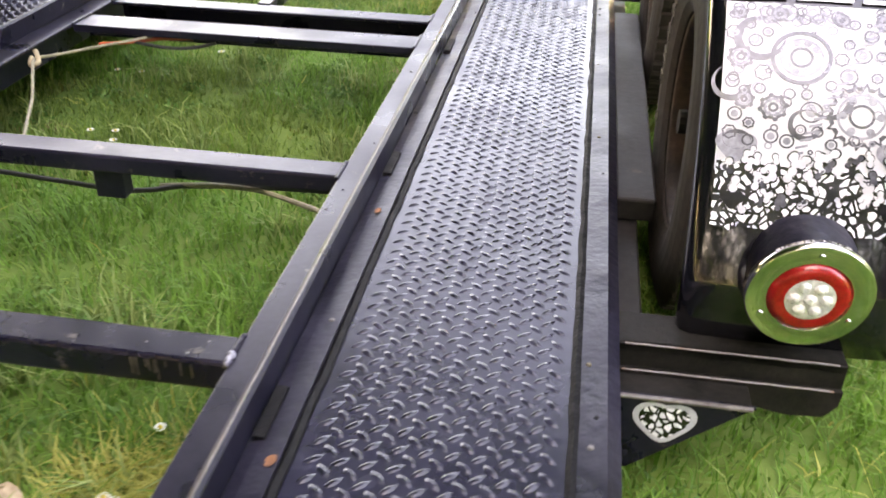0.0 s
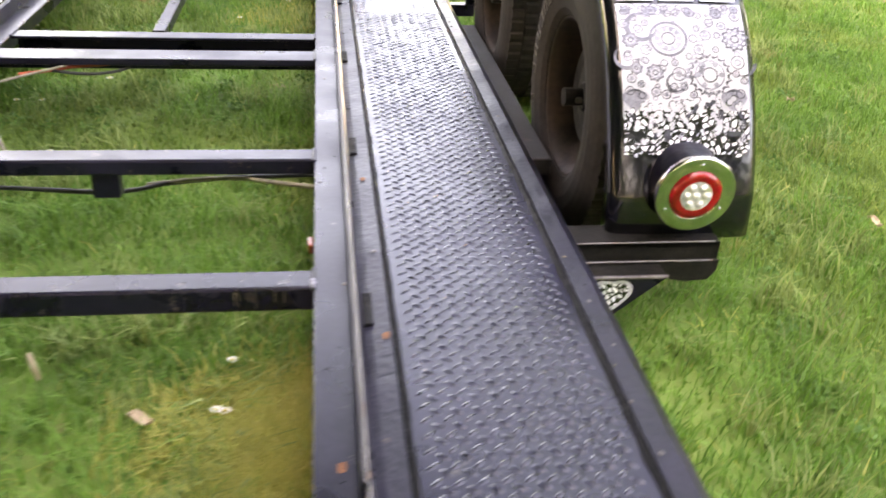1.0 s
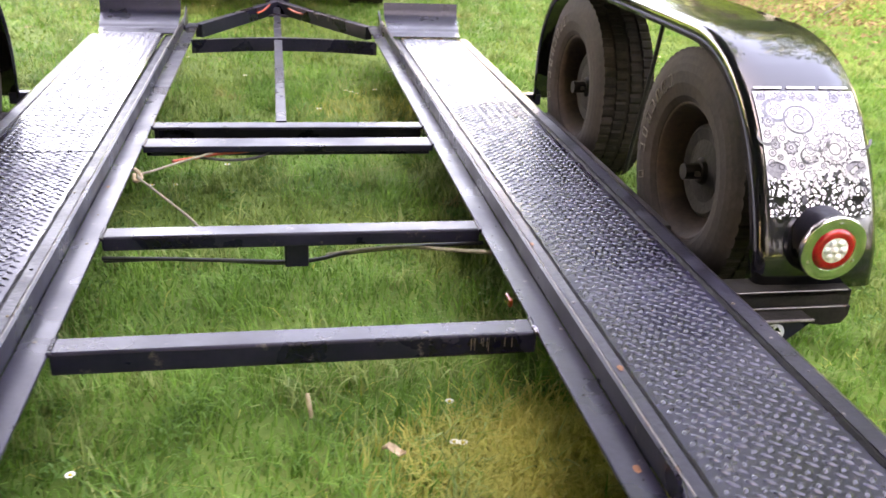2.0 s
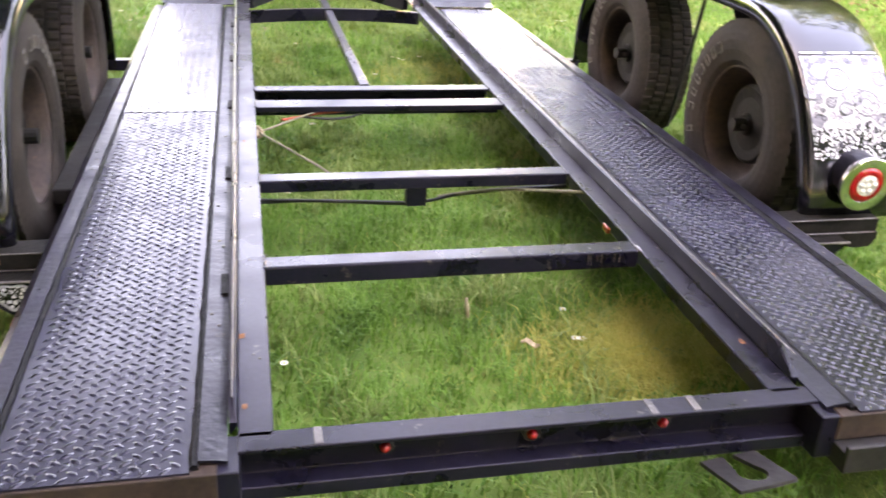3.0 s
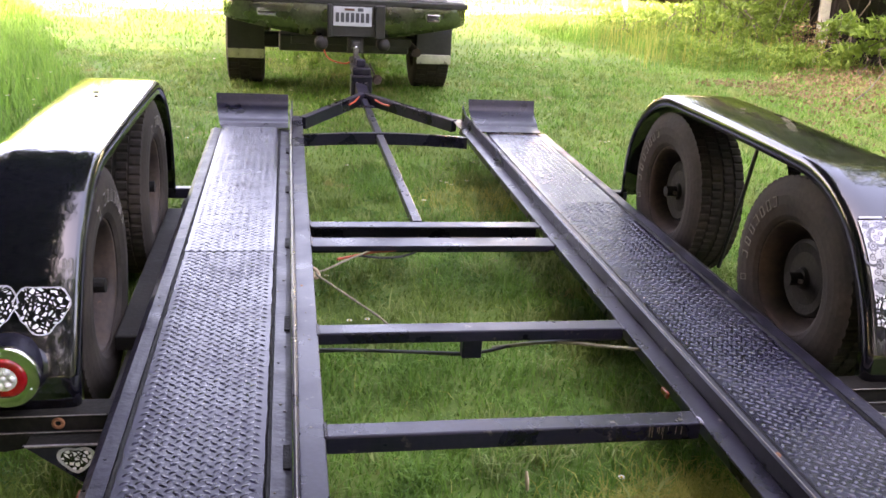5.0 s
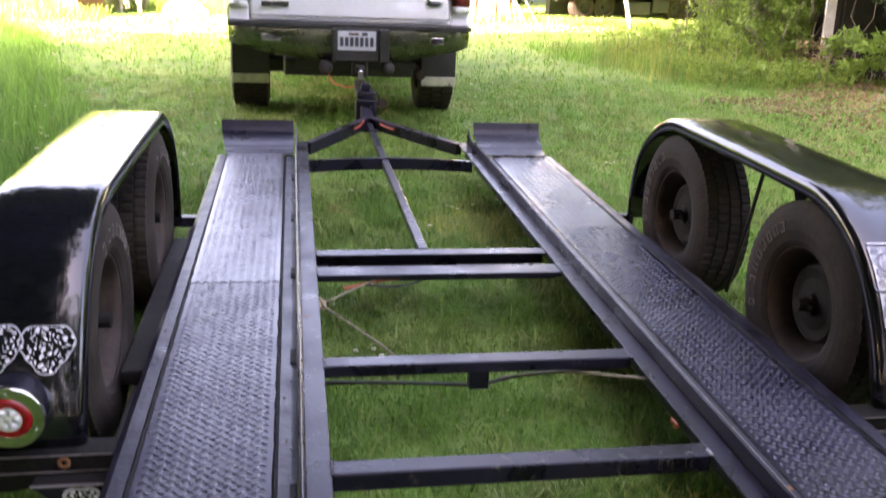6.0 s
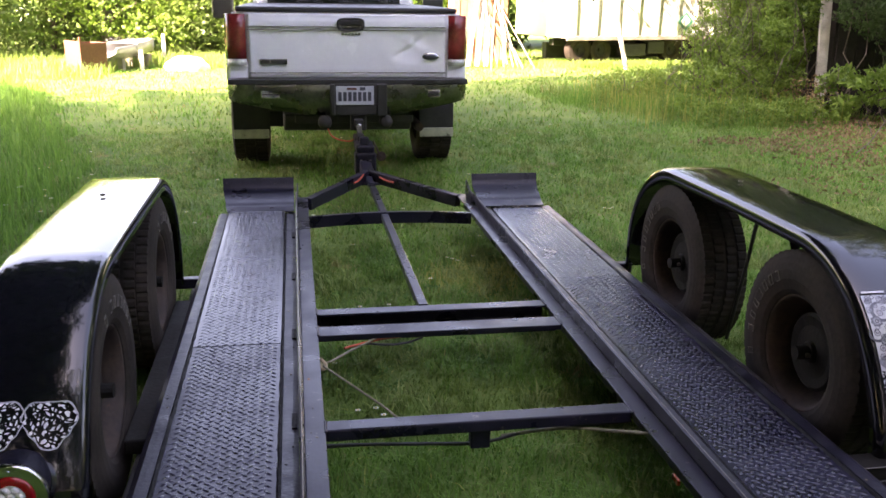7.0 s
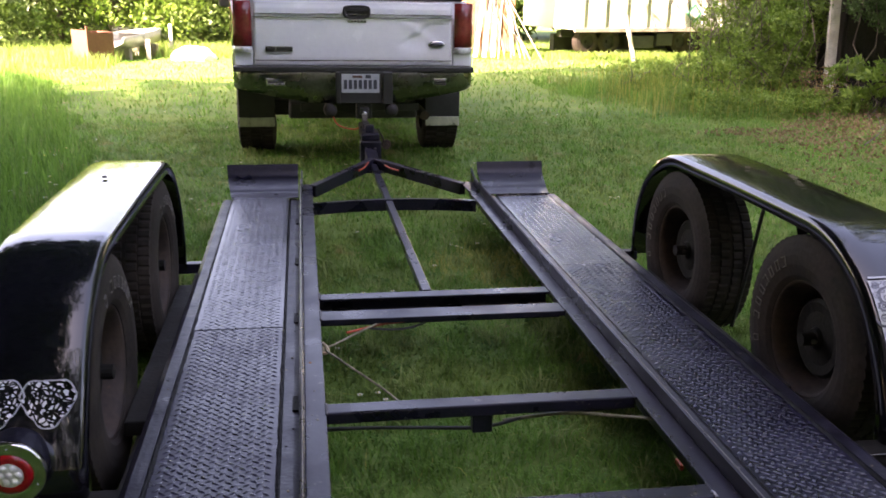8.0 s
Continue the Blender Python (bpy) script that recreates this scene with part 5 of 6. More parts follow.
# bumper: a bowed bar with a plate well
rows = []
for x in np.linspace(-0.975, 0.975, 41):
    c = 1 - (x / 0.975) ** 2
    low = 0.60 + 0.115 * max(0, (abs(x) - 0.32) / 0.655) ** 1.2
    e = max(0, abs(x) - 0.86) / 0.115
    wave = 0.012 * noise.noise((x * 7, 0, 1)) + (0.022 * math.exp(-((x + 0.42) / 0.07) ** 2))
    rows.append([(x, 0.02 - 0.03 * c + 0.12 * e * e, 0.882), (x, -0.004 - 0.03 * c + 0.12 * e * e, 0.876), (x, -0.012 - 0.03 * c + 0.12 * e * e + wave, 0.83), (x, 0.0 - 0.03 * c + 0.12 * e * e - wave * 1.5, (0.83 + low) / 2), (x, 0.03 - 0.03 * c + 0.12 * e * e + wave, low)])
part("bumper", sheet(rows, 0.006), M["bumper"], truck, "dusty dented chrome step bumper", True)
part("bumper_pad", boxes((-0.97, 0.97, -0.055, 0.11, 0.850, 0.893), bevel=0.008), M["truck_dark"], truck)
for x0, x1 in ((-0.715, -0.565), (0.635, 0.745)):
    part("bumper_slot", boxes((x0, x1, -0.03, -0.012, 0.74, 0.80), bevel=0.004), M["chrome"], truck)
    part("bumper_slot", boxes((x0 + 0.01, x1 - 0.01, -0.034, -0.028, 0.765, 0.775), bevel=0.001), M["truck_dark"], truck)
part("plate_well", boxes((-0.165, -0.128, -0.09, 0.02, 0.60, 0.855), (0.215, 0.295, -0.09, 0.02, 0.60, 0.855), (-0.165, 0.295, -0.055, 0.02, 0.60, 0.70), (-0.165, 0.295, -0.06, 0.02, 0.70, 0.86), bevel=0.008), M["truck_dark"], truck, "black plate housing")
plate_ob = part("number_plate", boxes((-0.118, 0.188, -0.068, -0.062, 0.688, 0.838), bevel=0.003), M["number_plate"], truck, "white number plate with dark marks")
for k in range(7):
    part("dark_bar", boxes((-0.100 + 0.040 * k, -0.072 + 0.040 * k, -0.0715, -0.066, 0.718, 0.792), bevel=0.002), M["ink"], plate_ob)
part("dark_bar", boxes((-0.03, 0.05, -0.0715, -0.066, 0.808, 0.826), bevel=0.002), M["rusty_sheet"], plate_ob)
part("sticker", boxes((0.075, 0.12, -0.0715, -0.066, 0.804, 0.831), bevel=0.002), M["ink"], plate_ob)
for x in (-0.21, 0.29):
    part("tow_socket", lathe(bmesh.new(), [(-0.05, 0.001), (-0.05, 0.045), (-0.03, 0.055), (0.04, 0.055)], pose(x, -0.02, 0.545, 0, 0, 90), 20), M["dusty"], truck, "dusty round socket", True)
hitch = part("hitch", boxes((0.03, 0.10, -0.09, 0.5, 0.50, 0.57), (0.0, 0.13, -0.02, 0.04, 0.47, 0.60), (-0.45, 0.55, 0.22, 0.30, 0.50, 0.57), bevel=0.008), M["truck_dark"], truck)
part("ball", lathe(bmesh.new(), [(0.025 * math.cos(a) + 0.5, 0.025 * math.sin(a) + 0.0004) for a in np.linspace(0.02, 3.12, 10)], pose(0.062, -0.10, 0.02, 0, -90, 0), 16), M["chrome"], hitch)
part("safety_cord", tube(bmesh.new(), smooth_line([(-0.20, -0.03, 0.52), (-0.15, -0.08, 0.43), (-0.02, -0.12, 0.40), (0.06, -0.14, 0.45)]), 0.006), M["red_wire"], truck, "orange-red cord")
part("underbody", boxes((-0.55, 0.55, 0.35, 5.6, 0.42, 0.56), (-0.85, 0.85, 1.22, 1.38, 0.33, 0.47), bevel=0.02), M["truck_dark"], truck)
for sx in (-1, 1):
    flap = part("mud_flap", boxes((sx * 0.68, sx * 1.0, 0.78, 0.795, 0.285, 0.74), bevel=0.004), M["truck_dark"], truck)
    part("flap_band", boxes((sx * 0.685, sx * 0.998, 0.766, 0.779, 0.290, 0.372), bevel=0.004), M["pale_band"], flap, "worn pale metal flap band")
part("exhaust", tube(bmesh.new(), smooth_line([(0.55, 2.0, 0.42), (0.6, 0.9, 0.45), (0.62, 0.35, 0.44)]), 0.04, 14), M["rim"], truck)


# ---- the yard beyond ----
def box_trailer():
    t = thing("box_trailer", "long white ribbed box trailer parked in the sun", "trailer", at=(5.75, 18.6, 0), turn=16)
    part("wall", boxes((0, 11.5, 0, 2.4, 0.60, 3.3), bevel=0.02), M["white_sheet"], t)
    for k in range(19):
        part("rib", boxes((0.15 + 0.6 * k, 0.24 + 0.6 * k, -0.035, 0.002, 0.62, 3.28), bevel=0.006), M["white_sheet"], t)
    part("sill", boxes((0, 11.5, -0.03, 0.02, 0.54, 0.64), bevel=0.01), M["grey_wood"], t)
    for x in (0.55, 1.15, 3.3, 3.75):
        m = pose(x, 0.35, 0.30, 0, 0, 90)
        part("tyre", lathe(bmesh.new(), [(-0.12, 0.16), (-0.13, 0.22), (-0.11, 0.30), (0.11, 0.30), (0.13, 0.2)], m, 28), M["tyre"], t)
        part("rim", lathe(bmesh.new(), [(-0.11, 0.165), (-0.07, 0.14), (-0.06, 0.05), (-0.10, 0.04), (-0.10, 0.001)], m, 20), M["dusty"], t)
    part("underframe", boxes((0.2, 10, 0.9, 1.1, 0.38, 0.55), (1.7, 2.4, 0.1, 0.4, 0.15, 0.45), (2.5, 3.0, 0.15, 0.5, 0.2, 0.5), (0.2, 4.3, 1.2, 1.4, 0.05, 0.45), bevel=0.02), M["truck_dark"], t)
    part("brace", bar((4.1, 0.1, 0.60), (4.9, 0.1, 0.12), 0.05, 0.05), M["truck_dark"], t)
    part("brace", bar((5.2, 0.1, 0.60), (4.6, 0.1, 0.12), 0.05, 0.05), M["truck_dark"], t)
    part("fuel_can", boxes((6.0, 6.35, 0.1, 0.3, 0.08, 0.42), bevel=0.03), M["red_lens"], t, "red plastic can")
    sign = part("placard", box(bmesh.new(), -0.17, 0.17, -0.006, 0.006, -0.17, 0.17, 0.002, pose(3.45, -0.045, 0.98) @ pose(0, 0, 0, 0, 45, 0)), M["green_sign"], t, "green diamond placard")
    part("placard_border", box(bmesh.new(), -0.11, 0.11, -0.009, -0.005, -0.11, 0.11, 0.002, pose(3.45, -0.045, 0.98) @ pose(0, 0, 0, 0, 45, 0)), M["white_sheet"], sign)


box_trailer()
post = thing("leaning_post", "white leaning post in front of the box trailer", "post")
part("pole", tube(bmesh.new(), [(6.55, 17.4, 0.98), (6.65, 17.3, 0.45), (6.75, 17.2, -0.05)], 0.05, 10), M["white_wood"], post)
shed = thing("wooden_barn", "red-brown weathered board barn beyond the lawn", "barn", at=(3.1, 18.8, 0))
for k in range(8):
    part("board", boxes((0.16 * k, 0.16 * k + 0.145, 0.02 * math.sin(k * 2.3), 0.04 + 0.02 * math.sin(k * 2.3), 0, 2.3 + 0.08 * math.sin(k * 1.7)), bevel=0.004), M["barn"], shed)
part("wall", boxes((0.0, 1.3, 0.08, 0.8, 0, 2.25), bevel=0.01), M["barn"], shed)
part("roof", box(bmesh.new(), -0.2, 1.4, -0.2, 0.95, 2.45, 2.52, 0.01), M["rusty_sheet"], shed)
poles = thing("leaning_poles", "silvered poles leaning together against the barn", "poles")
for k in range(13):
    x = 3.35 + 0.11 * k + rng.uniform(-0.05, 0.05)
    part("pole", tube(bmesh.new(), [(x, 17.6 + rng.uniform(-0.2, 0.2), -0.02), (3.9 + rng.uniform(-0.35, 0.35), 18.65, rng.uniform(1.3, 2.3))], rng.uniform(0.012, 0.026), 7, 0.7), M["grey_wood"], poles)
for k in range(3):
    part("plank", bar((3.2 + 0.2 * k, 17.5, 0.05), (3.65 + 0.1 * k, 18.6, 1.9 - 0.3 * k), 0.09, 0.03), M["white_wood"], poles)

bin_ = thing("rusty_steel_box", "open rusted steel box standing in tall grass", "box", at=(-4.5, 15.9, 0), turn=-45)
part("side_panel", boxes((-0.52, 0.0, 0, 0.012, 0.0, 0.62), bevel=0.003), M["rusty_sheet"], bin_)
part("side_panel", boxes((-0.012, 0.0, 0.012, 0.56, 0.0, 0.58), bevel=0.003), M["rusty_sheet"], bin_)
part("side_panel", boxes((-0.52, -0.508, 0.012, 0.56, 0.0, 0.58), bevel=0.003), M["rusty_sheet"], bin_)
part("side_panel", boxes((-0.508, -0.012, 0.548, 0.56, 0.0, 0.58), bevel=0.003), M["rusty_sheet"], bin_)
part("corner_post", boxes((-0.02, 0.02, -0.02, 0.02, 0.0, 0.70), bevel=0.004), M["rusty_sheet"], bin_)

boat = thing("small_boat", "white runabout boat with low windscreen beside the steel box", "boat", at=(-3.95, 17.6, 0), turn=-25)
rows = []
for f in np.linspace(0, 1, 14):
    w, keel, top = 0.42 * (1 - f ** 2.6), 0.16 + 0.14 * f ** 2, 0.46 + 0.10 * f
    rows.append([(x * w, 1.9 * f - 0.95, z) for x, z in ((-1, top), (-0.96, top - 0.12), (-0.8, keel + 0.14), (0, keel), (0.8, keel + 0.14), (0.96, top - 0.12), (1, top))])
part("hull", sheet(rows, 0.02), M["hull"], boat, "", True)
part("deck", sheet([[(a * r[0][0], r[0][1], r[0][2] - 0.01) for a in (1, 0.4, -0.4, -1)] for r in rows[6:]], 0.02), M["hull"], boat)
part("windscreen", sheet([[(x, -0.15 + 0.25 * (1 - (x / 0.36) ** 2) + dy, z) for dy, z in ((0.0, 0.49), (-0.06, 0.60))] for x in np.linspace(-0.36, 0.36, 7)], 0.01), glass("boat_glass", (0.8, 0.85, 0.85)), boat)
part("cradle", boxes((-0.35, 0.35, -0.7, -0.6, 0.0, 0.24), bevel=0.01), M["grey_wood"], boat)
part("cradle", boxes((-0.3, 0.3, 0.3, 0.4, 0.0, 0.27), bevel=0.01), M["grey_wood"], boat)
stake = thing("wooden_stake", "short pale wooden post in the tall grass", "post")
part("post", boxes((-3.62, -3.54, 16.9, 16.98, -0.05, 0.40), bevel=0.01), M["white_wood"], stake)
stake = thing("wooden_stake", "pale wooden post before the trees", "post")
part("post", boxes((-3.34, -3.27, 18.2, 18.27, -0.05, 0.66), bevel=0.01), M["white_wood"], stake)
# white mound added in place of an unidentified patch of sunlit glare
heap = thing("bright_patch_mound", "white mound standing in for a glaring sunlit patch", "tarpaulin", at=(-2.72, 17.1, 0))
bm = bmesh.new()
bmesh.ops.create_icosphere(bm, subdivisions=4, radius=1)
for v in bm.verts:
    v.co = Vector((v.co.x * 0.46, v.co.y * 0.4, max(v.co.z, 0) * 0.27)) * (1 + 0.12 * noise.noise(v.co * 2.5))
part("tarpaulin", bm, M["bright_patch"], heap, "", True)

# dark shed behind the bramble
hut = thing("dark_shed", "dark board shed with a flaking white corner post", "shed", at=(6.62, 9.35, 0))
for k in range(20):
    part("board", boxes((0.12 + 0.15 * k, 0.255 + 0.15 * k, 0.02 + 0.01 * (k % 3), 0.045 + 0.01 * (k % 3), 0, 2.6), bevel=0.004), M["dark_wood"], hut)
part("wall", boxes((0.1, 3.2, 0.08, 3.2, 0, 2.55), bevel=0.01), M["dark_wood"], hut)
for x0, x1, y0 in ((-0.13, -0.045, -0.03), (-0.040, 0.022, -0.018)):
    bm = boxes((x0, x1, y0, 0.016, -0.05, 2.55), bevel=0.006)
    for v in bm.verts:
        v.co.x -= 0.05 * v.co.z
    part("corner_board", bm, M["white_wood"], hut, "flaking white corner board")
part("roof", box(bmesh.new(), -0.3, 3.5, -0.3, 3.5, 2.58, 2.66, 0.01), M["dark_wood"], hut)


# ---- trees and bushes ----
def limb(a, b, r0, r1, wob=0.25):
    a, b = Vector(a), Vector(b)
    mid = [a.lerp(b, f) + Vector((rng.normal(0, wob), rng.normal(0, wob), 0)) * (f * (1 - f) * 2) for f in np.linspace(0, 1, 7)]
    return tube(bmesh.new(), mid, r0, 9, r1 / r0)


def tree(name, label, x, y, h, r, leaves, size, mat, low=0.25, lean=(0, 0), clump=9):
    t = thing(name, label, "tree", at=(0, 0, 0))
    top = (x + lean[0], y + lean[1], h * 0.85)
    part("trunk", limb((x, y, -0.1), top, 0.035 * h * 0.5 + 0.05, 0.04), M["bark"], t)
    clumps = []
    for k in range(clump):
        a, f = 2.4 * k + rng.uniform(0, 0.6), low + (1 - low) * (k + 0.5) / clump
        reach = r * (0.62 - 0.35 * abs(f - 0.55)) * (0.75 + 0.5 * rng.random())
        c = (x + lean[0] * f + reach * math.cos(a), y + lean[1] * f + reach * math.sin(a), h * f)
        part("limb", limb((x + lean[0] * f * 0.6, y + lean[1] * f * 0.6, h * f * 0.62), c, 0.012 * h * 0.5 + 0.02, 0.015, 0.15), M["bark"], t)
        s = r * (0.42 + 0.25 * rng.random())
        clumps.append((*c, s * 1.15, s * 1.15, s * 0.85, leaves // clump))
    crown = leaf_mesh("crown", rng, clumps, size, mat, 0.45)
    crown.parent = t
    return t


# the big trees that shade the trailer
ROW = [(-9.8 + 0.5 * math.sin(k * 2.3), -13.6 + 3.3 * k, 15.8 + 0.8 * math.sin(k * 1.7), 4.3, (0.6, 0), 17000) for k in range(6)]
ROW += [(-14.5, -12.5 + 4.0 * k, 15.0, 4.6, (0, 0), 9000) for k in range(4)]
ROW += [(-4.0, -12.5, 14.0, 4.8, (0, 0), 9000), (2.5, -13.0, 13.5, 4.8, (0, 0), 9000), (9.0, -10.5, 13.0, 4.8, (0, 0), 9000), (14.0, 2.5, 9.0, 4.2, (0, 0), 9000), (-7.6, 1.2, 13.5, 4.6, (2.2, -1.5), 16000), (-7.6, -5.0, 15.0, 4.8, (2.4, 0.8), 16000), (-6.6, 2.4, 9.8, 3.3, (2.3, 1.9), 15000)]
# a crown that reaches over the drawbar from a trunk beside the lawn
ROW += [(-8.6, 4.4, 12.2, 4.2, (8.4, 2.6), 13000)]
for x, y, h, r, lean, n in ROW:
    tree("shade_tree", "tall leafy tree with a dense dark green crown", x, y, h, r, n, 0.22, M["leaf_dark"], 0.16 if not lean[1] else 0.64 if abs(lean[0]) > 5 else 0.5, lean, 14)
# dense undergrowth that closes the yard behind and beside
hedge = [(-17 + 2.6 * k, -14.5 + 1.2 * math.sin(k * 1.3), 1.6, 2.2, 1.6, 2.2 + 0.5 * math.sin(k * 2.1), 1300) for k in range(14)]
hedge += [(16.0 + math.sin(k), -12 + 3.0 * k, 1.6, 1.7, 2.2, 2.4, 1300) for k in range(8)]
hedge += [(-17.0 + math.sin(k * 1.7), -11 + 3.0 * k, 1.6, 1.7, 2.2, 2.2, 1300) for k in range(8)]
hedge += [(-16 + 2.1 * k, 28.0 + math.sin(k * 2.2), 1.8, 1.8, 1.2, 2.4 + 0.5 * math.sin(k * 1.9), 1300) for k in range(11)]
tagged(leaf_mesh("undergrowth", rng, hedge, 0.17, M["leaf_dark"], 0.3), "dense dark green undergrowth round the yard", "undergrowth", "", "stuff")
# sunlit edge of the wood beyond the lawn
for k, (x, y) in enumerate(((-13, 19), (-10.5, 21.5), (-8.3, 20), (-6.6, 22.5), (-5.0, 21.5), (-3.2, 23.5), (-1.4, 22), (0.6, 24), (2.2, 23), (-7.5, 25), (-2.3, 26.5))):
    tree("woodland_tree", "sunlit young broadleaf tree at the wood's edge", x, y, 3.3 + 0.7 * math.sin(k * 1.9), 2.0, 13000, 0.062, M["leaf_light"] if k % 4 else M["leaf_bush"], 0.12, (0, 0), 11)
for k, (x, y) in enumerate(((4.5, 25.5), (8.0, 26), (12, 25.5), (16, 24), (18, 17))):
    tree("woodland_tree", "sunlit broadleaf tree behind the parked trailer", x, y, 4.4 + 0.6 * math.sin(k), 2.4, 4500, 0.18, M["leaf_light"], 0.12, (0, 0), 9)


def bush(name, label, clumps, size, mat, stems):
    t = thing(name, label, "bush")
    for k in range(stems):
        x, y, z, rx, ry, rz, c = clumps[k % len(clumps)]
        part("stem", limb((x + rng.uniform(-rx, rx) * 0.5, y + rng.uniform(-ry, ry) * 0.5, -0.05), (x + rng.uniform(-rx, rx), y + rng.uniform(-ry, ry), z + rz * 0.8), 0.012, 0.005, 0.2), M["bark"], t)
    ob = leaf_mesh("foliage", rng, clumps, size, mat, 0.35)
    ob.parent = t
    return t


def cane(points, r=0.007):
    return tube(bmesh.new(), smooth_line(points, 6), r, 6, 0.4)


bramble = bush("bramble_bush", "arching bright green bramble bush before the shed", [(5.35, 10.9, 0.26, 0.7, 0.6, 0.34, 4200), (5.9, 10.5, 0.62, 0.55, 0.6, 0.55, 5600), (6.15, 10.6, 1.15, 0.42, 0.55, 0.55, 5600), (4.75, 11.5, 0.2, 0.7, 0.6, 0.28, 2600), (6.45, 10.9, 1.75, 0.55, 0.6, 0.65, 6000), (6.15, 9.9, 0.50, 0.36, 0.5, 0.5, 4000), (6.35, 9.9, 1.2, 0.3, 0.4, 0.7, 4400), (6.5, 9.8, 1.95, 0.42, 0.5, 0.5, 4400), (5.5, 10.7, 0.95, 0.30, 0.4, 0.35, 1300), (5.75, 10.9, 1.5, 0.30, 0.4, 0.40, 1500)], 0.027, M["leaf_bush"], 60)
for k in range(26):
    x, y = rng.uniform(5.2, 6.4), rng.uniform(9.9, 11.0)
    reach, top = rng.uniform(0.4, 1.0), rng.uniform(0.8, 1.9)
    part("cane", cane([(x, y, -0.03), (x - 0.2 * reach, y - 0.2 * reach, top * 0.7), (x - 0.6 * reach, y - 0.45 * reach, top), (x - reach, y - 0.7 * reach, top * 0.72)]), M["bark"], bramble)
spray = []
for k in range(150):
    x, y, z = rng.uniform(4.9, 6.4), rng.uniform(9.3, 10.4), rng.uniform(0.25, 1.95)
    if z < 0.3 + 1.3 * (x - 4.7) / 1.3:
        spray.append((x, y, z, 0.16, 0.14, 0.07, 60))
bush("light_shrub", "airy light green shrub at the edge of the bramble", spray, 0.030, M["leaf_bush"], 26)
low = [(6.6 + rng.uniform(-0.35, 0.75), 8.5 + rng.uniform(-0.35, 0.3), rng.uniform(0.12, 0.72), 0.16, 0.15, 0.07, 55) for k in range(34)]
bush("low_shrub", "low green shrub with broad leaves by the shed", low, 0.050, M["leaf_bush"], 14)
weed = [(rng.uniform(4.3, 6.4), rng.uniform(8.3, 9.6), rng.uniform(0.08, 0.30), 0.14, 0.14, 0.08, 45) for k in range(130)]
tagged(leaf_mesh("weed_clump", rng, weed, 0.026, M["leaf_bush"], 0.3), "leafy weeds among the tall grass", "weeds", "", "stuff")
fern = [(rng.uniform(5.8, 6.6), rng.uniform(8.8, 9.5), rng.uniform(0.10, 0.50), 0.12, 0.12, 0.10, 50) for k in range(22)]
tagged(leaf_mesh("withered_weed", rng, fern, 0.022, M["litter"], 0.3), "withered brown stems and leaves at the shed corner", "weeds", "", "stuff")
bush("tall_shrub", "tall dark green shrub drooping before the shed wall", [(7.5, 8.9, 1.35, 0.75, 0.35, 0.42, 4200), (6.8, 9.02, 1.5, 0.38, 0.28, 0.36, 1500), (7.6, 8.85, 0.8, 0.55, 0.3, 0.3, 900)], 0.028, M["leaf_dark"], 6)
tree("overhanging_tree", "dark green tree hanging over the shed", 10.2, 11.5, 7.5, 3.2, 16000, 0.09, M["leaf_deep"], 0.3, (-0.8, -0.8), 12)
tree("overhanging_tree", "dark leafy tree beside the shed", 9.6, 8.2, 5.0, 2.8, 26000, 0.042, M["leaf_dark"], 0.38, (-1.9, 0.5), 12)
# crowns out of view, added to darken what the right fender reflects
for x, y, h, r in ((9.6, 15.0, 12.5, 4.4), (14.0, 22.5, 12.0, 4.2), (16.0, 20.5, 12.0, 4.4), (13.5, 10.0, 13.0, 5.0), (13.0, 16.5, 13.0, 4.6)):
    tree("unseen_yard_tree", "tall dark green tree added out of view to darken reflections", x, y, h, r, 10000, 0.20, M["leaf_deep"], 0.28, (0, 0), 13)

# ---- small things on the lawn ----
tagged(leaf_mesh("leaf_litter", rng, [(5.0, 6.75, 0.045, 0.95, 0.5, 0.03, 520), (5.8, 7.55, 0.05, 1.0, 0.55, 0.03, 900), (5.3, 5.8, 0.045, 0.8, 0.5, 0.02, 260), (6.4, 8.5, 0.05, 0.7, 0.5, 0.03, 700), (4.3, 7.2, 0.04, 0.6, 0.3, 0.02, 260), (4.9, 6.0, 0.04, 1.3, 0.9, 0.015, 320), (4.2, 4.7, 0.035, 1.0, 0.8, 0.015, 160)], 0.022, M["litter"], 0), "brown fallen leaves on bare soil", "leaves", "", "stuff")


def flower(x, y, h=0.05, r=0.012):
    t = thing("white_flower", "small white clover flower on a thin stalk in the grass", "flower", "white flowers in the lawn", (x, y, 0))
    part("stalk", tube(bmesh.new(), [(0, 0, -0.005), (0.002, 0.001, h)], 0.0012, 5), M["grass"], t)
    bm = bmesh.new()
    for k in range(11):
        a = 2 * math.pi * k / 11
        o = Vector((math.cos(a), math.sin(a), 0))
        sd = Vector((-math.sin(a), math.cos(a), 0)) * r * 0.3
        c = Vector((0.002, 0.001, h))
        vs = [bm.verts.new(c + o * r * 0.2), bm.verts.new(c + o * r * 0.75 + sd + Vector((0, 0, r * 0.35))), bm.verts.new(c + o * r * 1.1 + Vector((0, 0, r * 0.2))), bm.verts.new(c + o * r * 0.75 - sd + Vector((0, 0, r * 0.35)))]
        bm.faces.new(vs)
    part("petals", bm, M["petal"], t)
    bm = bmesh.new()
    bmesh.ops.create_icosphere(bm, subdivisions=1, radius=r * 0.4, matrix=Matrix.Translation((0.002, 0.001, h + r * 0.2)))
    part("heart", bm, M["pollen"], t)


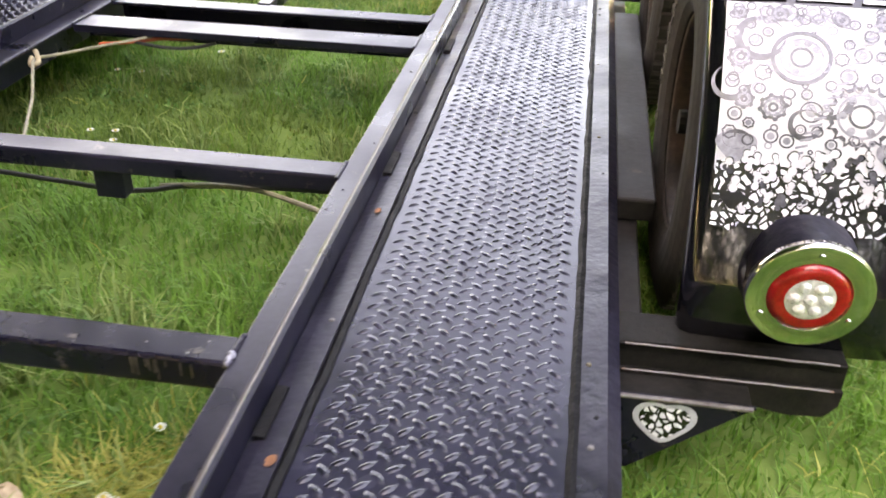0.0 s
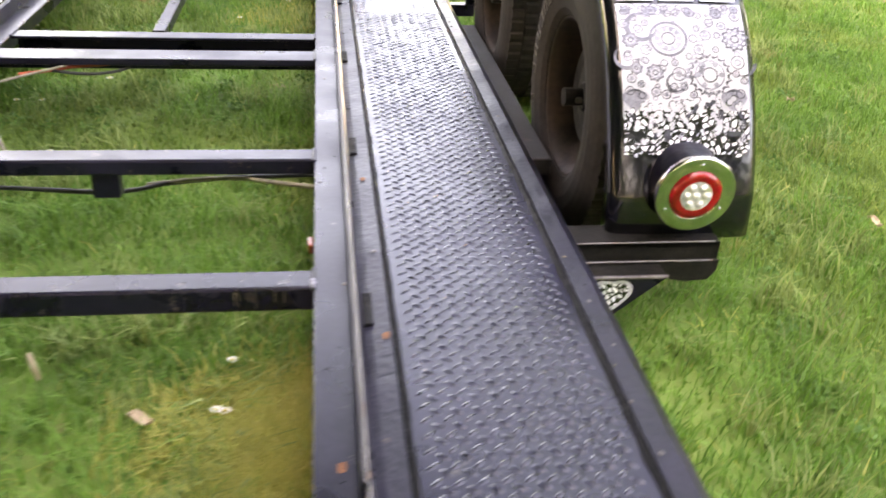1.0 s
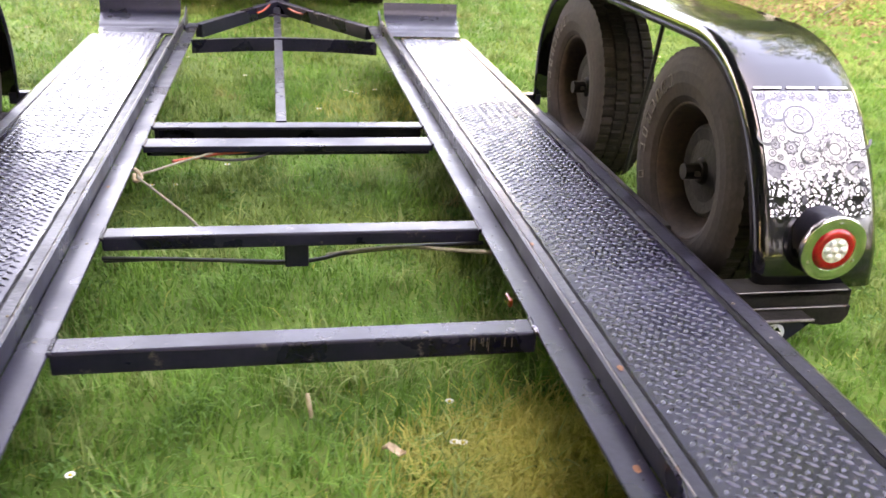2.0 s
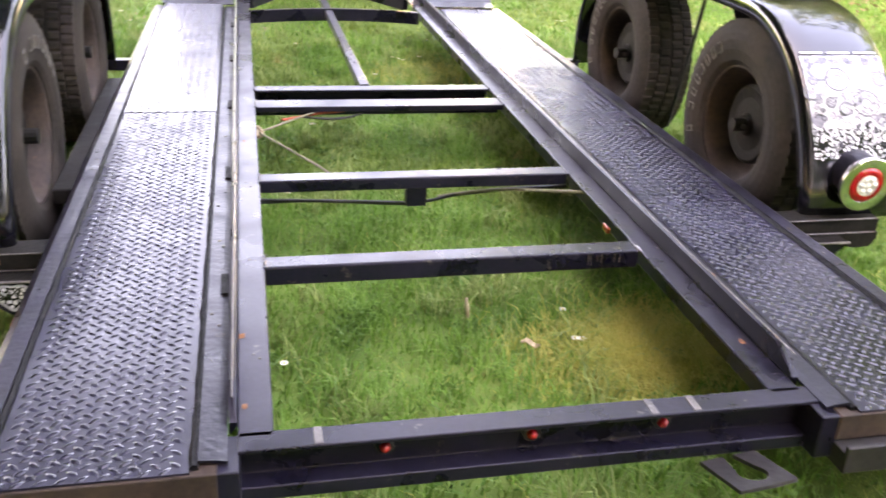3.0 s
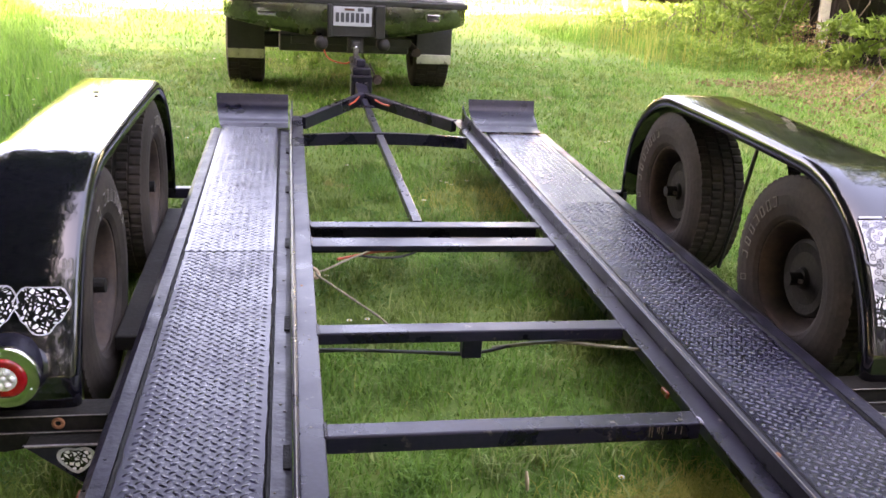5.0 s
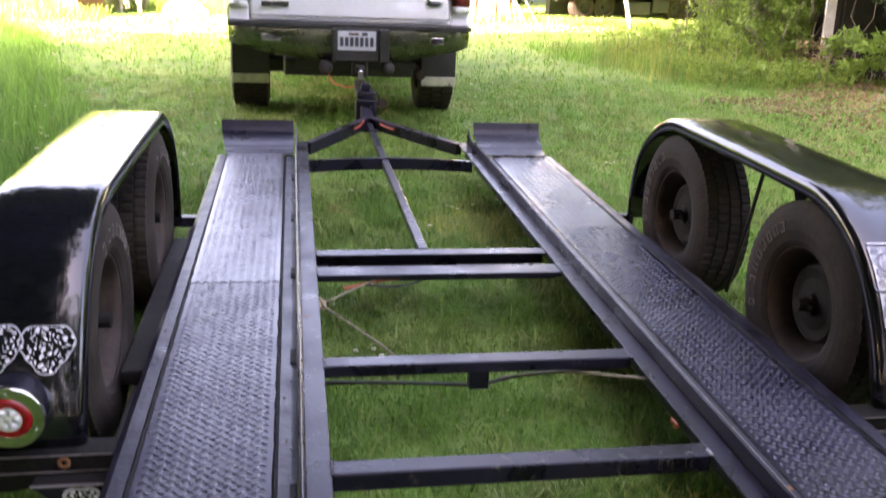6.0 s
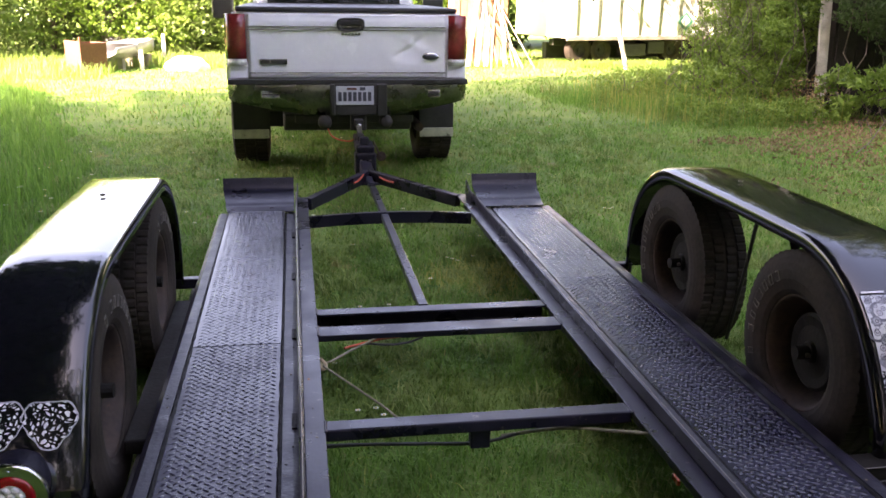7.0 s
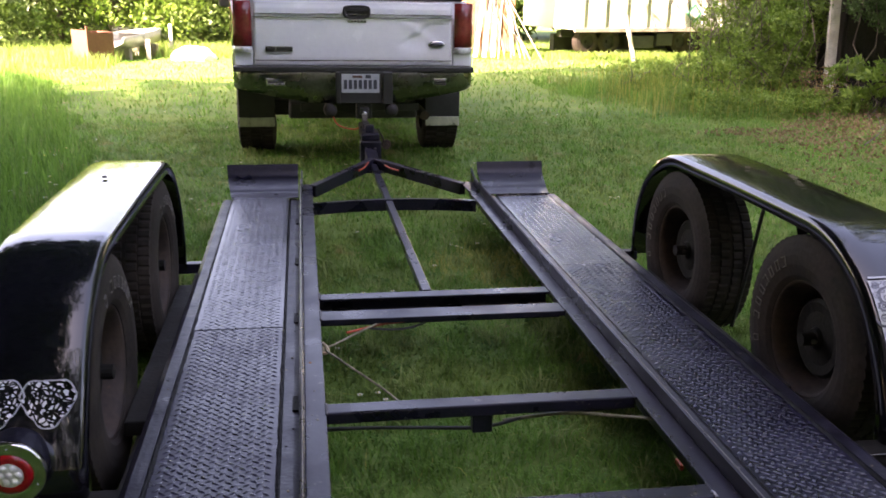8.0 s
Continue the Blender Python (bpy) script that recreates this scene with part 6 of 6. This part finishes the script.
SPOTS = [(-0.364, 1.122), (-0.295, 1.131), (-0.271, 1.071), (0.336, 3.059), (0.36, 3.02), (0.31, 3.09), (1.725, 4.20), (1.76, 4.23), (1.70, 4.23), (0.311, -0.115), (0.329, -0.12), (-0.464, -0.141), (-0.431, 1.582), (-0.514, 1.581), (0.329, 0.041), (-2.947, 6.12), (-0.40, 1.0)]
for x, y in SPOTS:
    flower(x, y, 0.042, 0.0105)
for k in range(70):
    x, y = rng.uniform(-2.6, 3.0), rng.uniform(1.8, 9)
    flower(x, y, 0.045, 0.012)
for k in range(26):
    flower(rng.uniform(-3.6, -2.2), rng.uniform(3.5, 6.5), 0.07, 0.015)
for x, y, a in ((2.055, 0.589, 20), (0.18, -0.137, 70), (2.3, 1.6, 120)):
    leaf = thing("fallen_leaf", "curled dry brown leaf lying on the grass", "leaf", "", (x, y, 0.045), a)
    rows = [[(0.014 * w * u, 0.026 * f, 0.008 * (u * u) + 0.008 * math.sin(3 * f)) for u in (-1, -0.5, 0, 0.5, 1)] for f, w in ((-1, 0.1), (-0.5, 0.8), (0, 1), (0.5, 0.7), (1, 0.05))]
    part("blade", sheet(rows, 0.001), M["fallen"], leaf)
plantain = thing("seed_stalk", "pale seeding plantain stalk standing in the grass", "plant", "", (0.0, -0.09, 0))
part("stalk", tube(bmesh.new(), smooth_line([(0, 0, -0.01), (0.002, -0.008, 0.07), (0.006, -0.02, 0.135)]), 0.0013, 6), M["grass_pale"], plantain)
bm = bmesh.new()
lathe(bm, [(-0.032, 0.0006), (-0.028, 0.0042), (0.0, 0.0055), (0.024, 0.0042), (0.032, 0.0008)], Matrix.Translation((0.0065, -0.022, 0.155)) @ pose(0, 0, 0, 0, 82, 0), 10)
for v in bm.verts:
    v.co += 0.0012 * noise.noise_vector(v.co * 400)
part("seed_head", bm, M["fallen"], plantain, "knobbly pale brown seed head", True)
stick = thing("fallen_branch", "bare grey branch lying in the leaf litter", "branch")
part("branch", tube(bmesh.new(), smooth_line([(5.1, 6.25, 0.05), (5.5, 6.62, 0.10), (5.85, 7.0, 0.16), (6.25, 7.4, 0.27)]), 0.008, 7, 0.5), M["bark"], stick)
part("twig", tube(bmesh.new(), smooth_line([(5.62, 6.75, 0.12), (5.72, 6.98, 0.21), (5.78, 7.15, 0.27)]), 0.004, 6, 0.5), M["bark"], stick)
